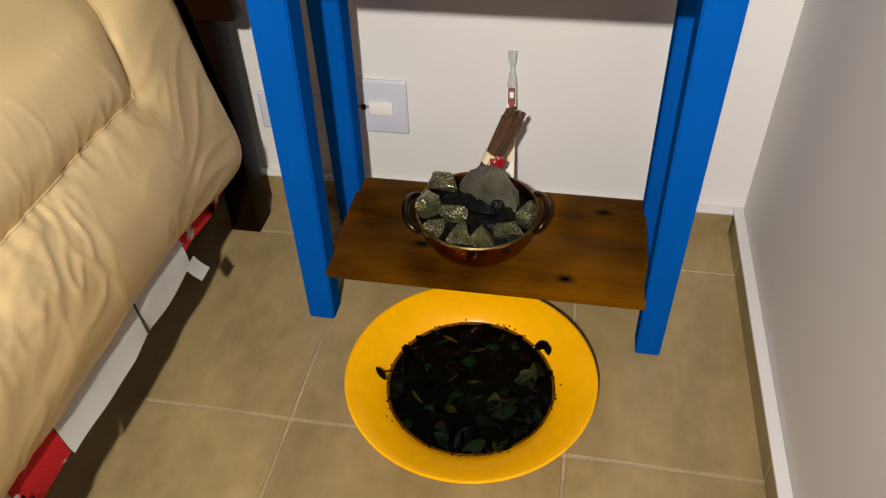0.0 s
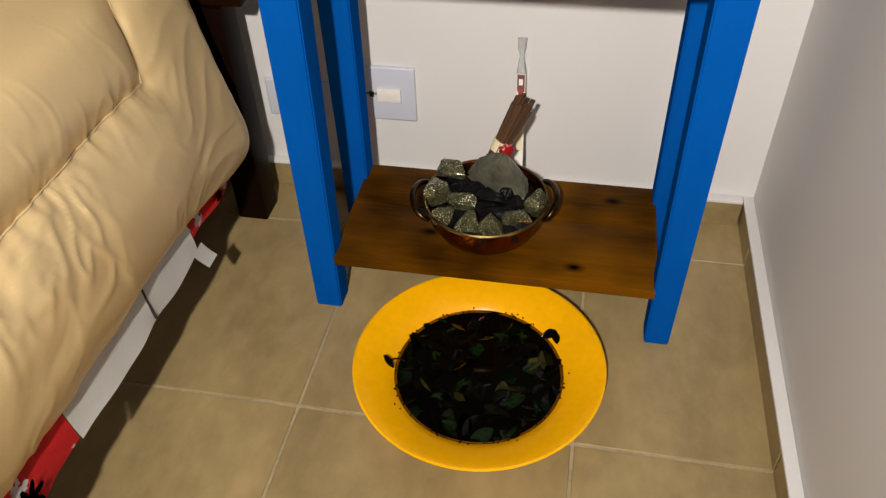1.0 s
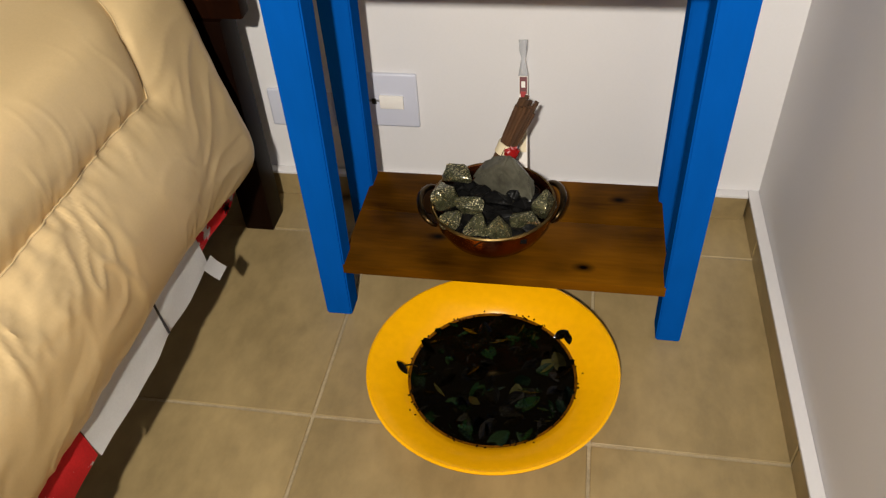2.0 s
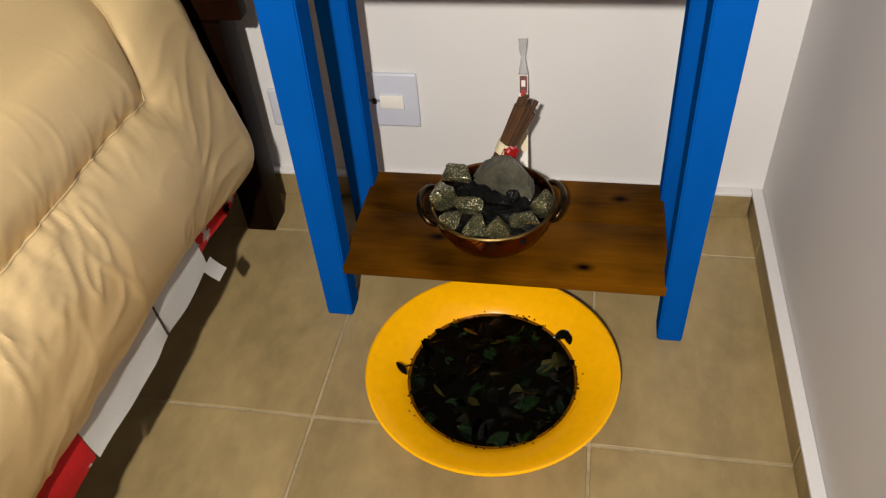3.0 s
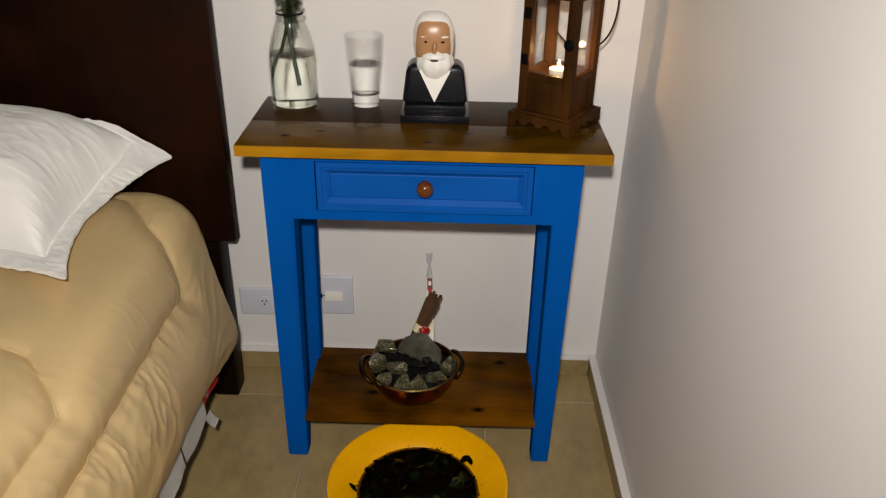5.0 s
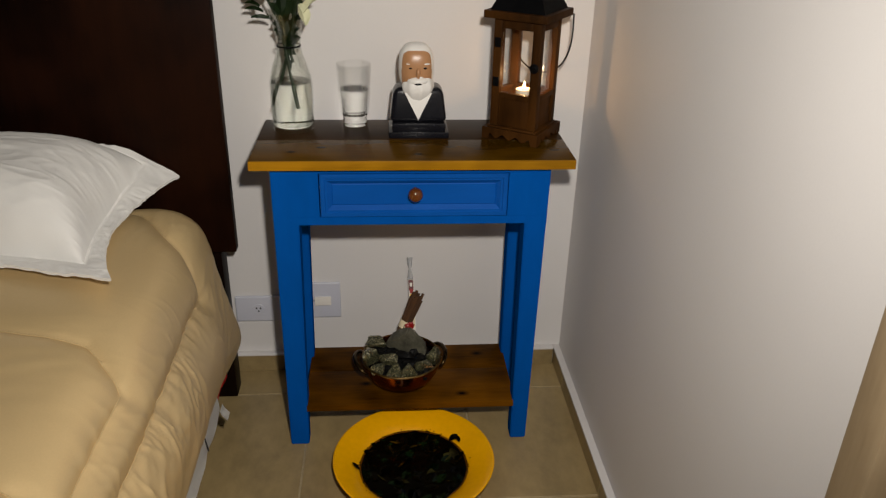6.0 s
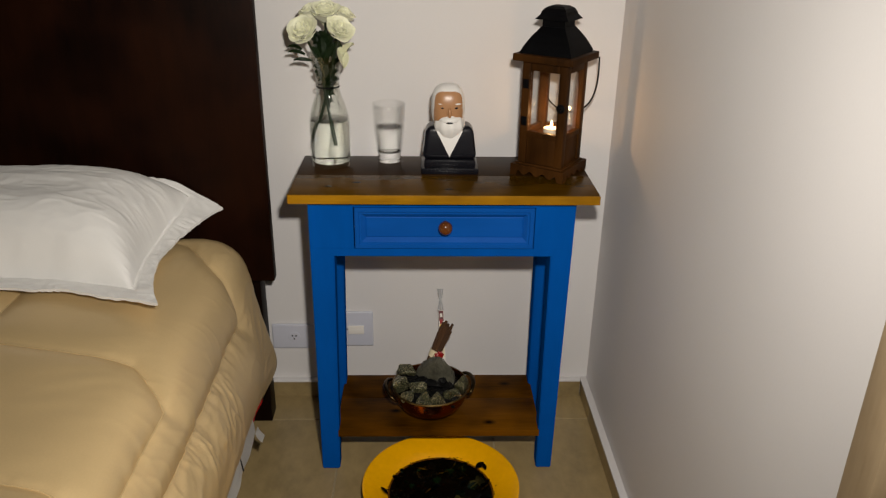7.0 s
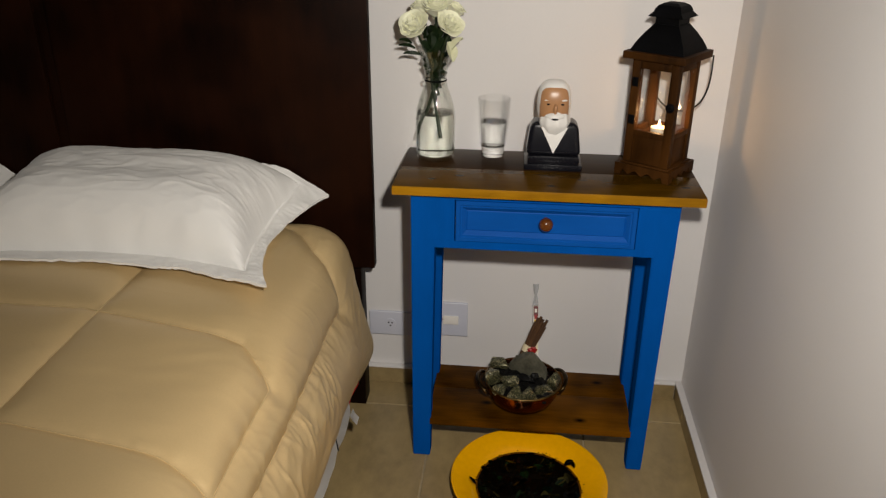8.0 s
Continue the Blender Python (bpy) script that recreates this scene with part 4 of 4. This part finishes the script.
for k, (x, y, z, r, tilt) in enumerate(((-0.755, -0.185, 1.135, 0.036, (0.75, -0.35)), (-0.680, -0.180, 1.138, 0.032, (0.7, 0.4)), (-0.712, -0.150, 1.172, 0.034, (0.35, 0.0)),
                                        (-0.745, -0.130, 1.172, 0.028, (0.1, -0.4)), (-0.675, -0.125, 1.165, 0.027, (0.0, 0.5)), (-0.715, -0.110, 1.155, 0.028, (-0.4, 0.0)))):
    part("rose", rose((x, y, z), r, tilt, 90 + k), ROSE, bouquet, "open white rose")
    mid = Vector((VX + (x - VX) * 0.25, VY + (y - VY) * 0.2, 1.02))
    end = (Vector((VX + 0.014, VY - 0.022, TT + 0.058)), Vector((VX - 0.041, VY - 0.012, TT + 0.060)))[k] if k < 2 else Vector((VX - (x - VX) * 0.25, VY - (y - VY) * 0.2, TT + 0.120 + 0.014 * k))
    part("stem", tube([(x, y, z - 0.01), (VX + (x - VX) * 0.5, VY + (y - VY) * 0.5, 1.075), mid, mid.lerp(end, 0.5), end], [0.003, 0.0034, 0.0040, 0.0036, 0.0044], 8), STEM, bouquet)
for k, (x, y, z, rx, rz, l, w) in enumerate(((-0.672, -0.200, 1.085, 60, 35, 0.05, 0.015), (-0.660, -0.185, 1.10, 40, -50, 0.045, 0.014))):
    b = leaf_mesh(l, w, 0.3)
    bmesh.ops.transform(b, matrix=pose(x, y, z, rx, 0, rz), verts=b.verts)
    part("fallen_petal", b, ROSE, bouquet, "drooping white petal")
for k in range(64):
    a = rng.uniform(0, 6.283)
    z = rng.uniform(0.995, 1.13)
    r = rng.uniform(0.008, 0.018 + (z - 1.02) * 0.35)
    b = leaf_mesh(rng.uniform(0.032, 0.055), rng.uniform(0.008, 0.014), 0.25)
    bmesh.ops.transform(b, matrix=pose(VX + r * math.cos(a), VY + r * math.sin(a), z, rng.uniform(40, 95), rng.uniform(-20, 20), math.degrees(a) - 90), verts=b.verts)
    part("leaf", b, FOLIAGE, bouquet)
for x, z, t in ((-0.785, 1.100, 60), (-0.782, 1.088, 75), (-0.768, 1.070, 100)):
    b = leaf_mesh(0.046, 0.006, 0.2)
    bmesh.ops.transform(b, matrix=pose(x, -0.165, z, 10, 65, t), verts=b.verts)
    part("leaf", b, FOLIAGE, bouquet)

GX, GY = -0.566, -0.120
tumbler = thing("water_glass", (GX, GY, TT), "clear glass tumbler half full of water", "glass")
tg = part("tumbler", lathe([(0, 0.003), (0.022, 0.0), (0.029, 0.001), (0.0305, 0.006), (0.0295, 0.022), (0.0335, 0.032), (0.0385, 0.085), (0.042, 0.151), (0.0405, 0.1525), (0.0385, 0.150),
                            (0.0342, 0.085), (0.0295, 0.038), (0.0265, 0.032), (0, 0.030)], (GX, GY, TT), 48), CLEAR, tumbler)
tw2 = part("glass_water", lathe([(0, 0.0316), (0.0262, 0.0326), (0.0291, 0.0386), (0.0338, 0.085), (0.0342, 0.0905), (0.0333, 0.0912), (0, 0.0905)], (GX, GY, TT), 48), WATER, tumbler, "clear water")
tb = part("thick_base", lathe([(0, 0.004), (0.021, 0.0012), (0.0282, 0.002), (0.0295, 0.006), (0.0285, 0.022), (0.0300, 0.0280), (0.028, 0.0296), (0, 0.0290)], (GX, GY, TT), 48), THICK, tumbler, "thick clear glass base")
for o in (tg, tw2, tb):
    o.visible_shadow = False


def ball(c, r, slot, bm, fine=1):
    b = bmesh.new()
    bmesh.ops.create_uvsphere(b, u_segments=28 * fine, v_segments=18 * fine, radius=1)
    for v in b.verts:
        v.co = Vector((c[0] + v.co.x * r[0], c[1] + v.co.y * r[1], c[2] + v.co.z * r[2]))
    for f in b.faces:
        f.material_index = slot
    return join(bm, b)


def bust():
    """A plain bust: plinth, coat, shirt, head and beard as simple rounded forms."""
    b = box(-0.484, -0.230, TT, -0.341, -0.128, TT + 0.016, 0.004)
    box(-0.476, -0.226, TT + 0.0155, -0.349, -0.132, TT + 0.036, 0.005, bm=b)
    coat = box(-0.480, -0.216, TT + 0.0355, -0.347, -0.135, TT + 0.120, 0.014, 5)
    for v in coat.verts:
        k = (v.co.z - TT - 0.0355) / 0.07
        v.co.y = -0.175 + (v.co.y + 0.175) * (1 - 0.25 * k)
        v.co.x = -0.414 + (v.co.x + 0.414) * (1 - 0.10 * k * k)
        v.co.z -= 0.35 * max(0.0, abs(v.co.x + 0.414) - 0.035) * max(0.0, k)
    join(b, coat)
    sh = bmesh.new()
    vs = [sh.verts.new(p) for p in ((-0.414, -0.2200, TT + 0.042), (-0.446, -0.2135, TT + 0.106), (-0.382, -0.2135, TT + 0.106), (-0.414, -0.19, TT + 0.040), (-0.440, -0.18, TT + 0.100), (-0.388, -0.18, TT + 0.100))]
    for q in ((0, 2, 1), (3, 4, 5), (0, 1, 4, 3), (0, 3, 5, 2), (1, 2, 5, 4)):
        f = sh.faces.new([vs[i] for i in q])
        f.material_index = 1
    bmesh.ops.recalc_face_normals(sh, faces=sh.faces)
    for f in sh.faces:
        f.material_index = 1
    join(b, sh)
    hd = ball((0, 0, 0), (1, 1, 1), 1, None, 4)
    for f in hd.faces:
        c = f.calc_center_median()
        if c.y < -0.22 and abs(c.x / 0.80) ** 3 + abs((c.z + 0.15) / 0.86) ** 3 < 1:
            f.material_index = 2
    for v in hd.verts:
        e = 0.74
        v.co = Vector([math.copysign(abs(q) ** e, q) for q in v.co])
        v.co = Vector((-0.418 + v.co.x * 0.0410, -0.176 + v.co.y * 0.043, TT + 0.160 + v.co.z * 0.055))
    join(b, hd)
    beard = ball((0, 0, 0), (1, 1, 1), 1, None, 2)
    for v in beard.verts:
        k = 1 - 0.34 * max(0.0, -v.co.z) ** 1.5
        wave = 1 + 0.03 * math.sin(9 * math.atan2(v.co.x, -v.co.y))
        v.co = Vector((-0.4145 + v.co.x * 0.0375 * k * wave, -0.194 + v.co.y * 0.033 * k * wave, TT + 0.116 + v.co.z * 0.043))
    join(b, beard)
    ball((-0.415, -0.205, TT + 0.134), (0.027, 0.023, 0.012), 1, b)
    ball((-0.415, -0.219, TT + 0.152), (0.0055, 0.007, 0.013), 2, b)
    for x in (-0.432, -0.399):
        ball((x, -0.2128, TT + 0.1735), (0.0115, 0.0046, 0.0026), 1, b)
        ball((x, -0.2170, TT + 0.1642), (0.0042, 0.0020, 0.0024), 0, b)
    ball((-0.415, -0.2285, TT + 0.1300), (0.0085, 0.0030, 0.0022), 0, b)
    return b


single("bust", bust(), [SUIT, BUST_WHITE, BUST_TAN], (-0.413, -0.178, TT), "small glossy ceramic bust with white beard and black coat", "bust")

# ---- lantern ----
LA = (-0.163, -0.199)
LROT = -34.0
lantern = thing("lantern", (LA[0], LA[1], TT), "rustic wooden candle lantern with black metal roof", "lantern")


def placed(b):
    bmesh.ops.rotate(b, verts=b.verts, cent=(0, 0, 0), matrix=Matrix.Rotation(radians(LROT), 3, "Z"))
    bmesh.ops.translate(b, verts=b.verts, vec=(LA[0], LA[1], TT))
    return b


def lpart(name, b, m, label="", parent=None, smooth=True):
    return part(name, placed(b), m, parent or lantern, label, smooth)


def loft(levels, bm=None):
    """A square form from (half width, height) levels."""
    b = bmesh.new()
    rings = [[b.verts.new((sx * h, sy * h, z)) for sx, sy in ((-1, -1), (1, -1), (1, 1), (-1, 1))] for h, z in levels]
    for p, q in zip(rings, rings[1:]):
        for k in range(4):
            b.faces.new((p[k], p[(k + 1) % 4], q[(k + 1) % 4], q[k]))
    b.faces.new(rings[0][::-1])
    b.faces.new(rings[-1])
    bmesh.ops.recalc_face_normals(b, faces=b.faces)
    return join(bm, b)


H = 0.058


def skirt_board():
    """A base board with a scalloped lower edge."""
    n, b = 28, bmesh.new()
    top, low = [], []
    for y in (-0.071, -0.063):
        top.append([b.verts.new((-0.071 + 0.142 * i / n, y, 0.028)) for i in range(n + 1)])
        low.append([b.verts.new((-0.071 + 0.142 * i / n, y, 0.0 if abs(i / n - 0.5) > 0.36 else 0.009 - 0.005 * math.cos((i / n - 0.5) * 26))) for i in range(n + 1)])
    for i in range(n):
        b.faces.new((top[0][i], low[0][i], low[0][i + 1], top[0][i + 1]))
        b.faces.new((top[1][i], top[1][i + 1], low[1][i + 1], low[1][i]))
        b.faces.new((top[0][i], top[0][i + 1], top[1][i + 1], top[1][i]))
        b.faces.new((low[0][i], low[1][i], low[1][i + 1], low[0][i + 1]))
    b.faces.new((top[0][0], top[1][0], low[1][0], low[0][0]))
    b.faces.new((top[0][n], low[0][n], low[1][n], top[1][n]))
    bmesh.ops.recalc_face_normals(b, faces=b.faces)
    return b


for k in range(4):
    b = skirt_board()
    bmesh.ops.scale(b, vec=(1.0 if k % 2 == 0 else 0.885, 1, 1), verts=b.verts)
    bmesh.ops.rotate(b, verts=b.verts, cent=(0, 0, 0), matrix=Matrix.Rotation(k * math.pi / 2, 3, "Z"))
    lpart("base_board", b, LANTERN, smooth=False)
lpart("floor_board", box(-0.0625, -0.0625, 0.020, 0.0625, 0.0625, 0.032, 0.002), LANTERN)
for sx in (-1, 1):
    for sy in (-1, 1):
        lpart("corner_post", box(min(sx * H, sx * (H - 0.020)), min(sy * H, sy * (H - 0.020)), 0.0322, max(sx * H, sx * (H - 0.020)), max(sy * H, sy * (H - 0.020)), 0.2800, 0.0015), LANTERN)
for k in range(4):
    for name, z0, z1, inset in (("lower_panel", 0.0325, 0.098, 0.004), ("lower_rail", 0.0985, 0.112, 0.0), ("upper_rail", 0.258, 0.2795, 0.0)):
        b = box(-H + 0.0203, -H + inset, z0, H - 0.0203, -H + 0.014, z1, 0.001)
        bmesh.ops.rotate(b, verts=b.verts, cent=(0, 0, 0), matrix=Matrix.Rotation(k * math.pi / 2, 3, "Z"))
        lpart(name, b, LANTERN)
    b = box(-H + 0.0205, -H + 0.006, 0.1122, H - 0.0205, -H + 0.008, 0.2578)
    bmesh.ops.rotate(b, verts=b.verts, cent=(0, 0, 0), matrix=Matrix.Rotation(k * math.pi / 2, 3, "Z"))
    lpart("pane", b, CLEAR, "clear glass pane").visible_shadow = False
lpart("candle_shelf", box(-0.0435, -0.0435, 0.092, 0.0435, 0.0435, 0.0975), LANTERN)
lpart("roof_board", box(-0.077, -0.077, 0.2802, 0.077, 0.077, 0.297, 0.002), LANTERN)
lpart("metal_roof", loft([(0.066, 0.2972), (0.0635, 0.304), (0.055, 0.321), (0.044, 0.338), (0.034, 0.351), (0.030, 0.357)]), IRON, "black curved metal roof", smooth=False)
lpart("roof_neck", loft([(0.0285, 0.357), (0.0285, 0.380)]), IRON, smooth=False)
lpart("roof_cap", loft([(0.042, 0.3735), (0.0385, 0.378), (0.033, 0.384), (0.031, 0.391), (0.026, 0.398), (0.017, 0.4030), (0.004, 0.405)]), IRON, "black flared metal cap", smooth=False)
for z in (0.125, 0.215):
    lpart("hinge", box(-H + 0.003, -H - 0.002, z, -H + 0.019, -H - 0.0002, z + 0.022, 0.0005), IRON, "black metal hinge")
lt = lathe([(0, 0), (0.011, 0), (0.011, 0.003), (0.004, 0.005), (0.004, 0.010), (0, 0.010)], (0, 0, 0), 16)
bmesh.ops.rotate(lt, verts=lt.verts, cent=(0, 0, 0), matrix=Matrix.Rotation(radians(90), 3, "X"))
bmesh.ops.translate(lt, verts=lt.verts, vec=(H - 0.011, -H - 0.0002, 0.178))
lpart("latch", lt, IRON, "round black latch")
hp = []
for i in range(25):
    f = i / 24 * math.pi
    hp.append((0.075 * math.cos(f) * (1 + 0.12 * math.sin(f)), 0.080 + 0.010 * math.sin(f), 0.283 - 0.148 * math.sin(f) ** 0.75))
lpart("bail_handle", tube([(p[0] * 1.03, p[1], p[2]) for p in hp], 0.0021, 8), WIRE, "thin black wire handle")
candle = thing("candle", (LA[0], LA[1], TT + 0.098), "lit white tealight candle inside the lantern", "candle")
part("wax_body", lathe([(0, 0), (0.019, 0), (0.0195, 0.002), (0.0195, 0.014), (0.0185, 0.0145), (0.018, 0.012), (0, 0.0115)], (LA[0], LA[1], TT + 0.0985), 32), CANDLE, candle)
part("flame", lathe([(0, 0), (0.003, 0.002), (0.0040, 0.006), (0.0032, 0.011), (0.0017, 0.016), (0, 0.020)], (LA[0], LA[1], TT + 0.112), 16), FLAME, candle, "small yellow candle flame")
fl = bpy.data.lights.new("candle_light", "POINT")
fl.energy, fl.color, fl.shadow_soft_size = 0.85, (1.0, 0.55, 0.22), 0.006
new("candle_light", fl).location = (LA[0], LA[1], TT + 0.142)

# ---- floor pieces ----
def tiles():
    pitch_x, pitch_y, g = 0.441, 0.4455, 0.0026
    xs = [-0.713 + pitch_x * i for i in range(-6, 3)]
    ys = [-0.580 + pitch_y * i for i in range(-8, 3)]
    for x in xs:
        for y in ys:
            x0, x1, y0, y1 = max(x, WL), min(x + pitch_x, WX), max(y, WB), min(y + pitch_y, 0.0)
            if x1 - x0 < 0.02 or y1 - y0 < 0.02:
                continue
            part("tile", box(x0 + g, y0 + g, -0.010, x1 - g, y1 - g, 0.0, 0.0012, 1), TILE, floor, smooth=False)
    for x in xs:
        x0, x1 = max(x, WL), min(x + pitch_x, WX - BB_D - 0.001)
        if x1 - x0 > 0.02:
            part("baseboard_tile", box(x0 + g, -BB_D, 0.0005, x1 - g, -0.001, BB_H - 0.0005, 0.001, 1), TILE, bbn, smooth=False)
    for y in ys:
        y0, y1 = max(y, DOOR_Y1), min(y + pitch_y, -0.001)
        if y1 - y0 > 0.02:
            part("baseboard_tile", box(WX - BB_D, y0 + g, 0.0005, WX - 0.001, y1 - g, BB_H - 0.0005, 0.001, 1), TILE, bbe, smooth=False)


tiles()
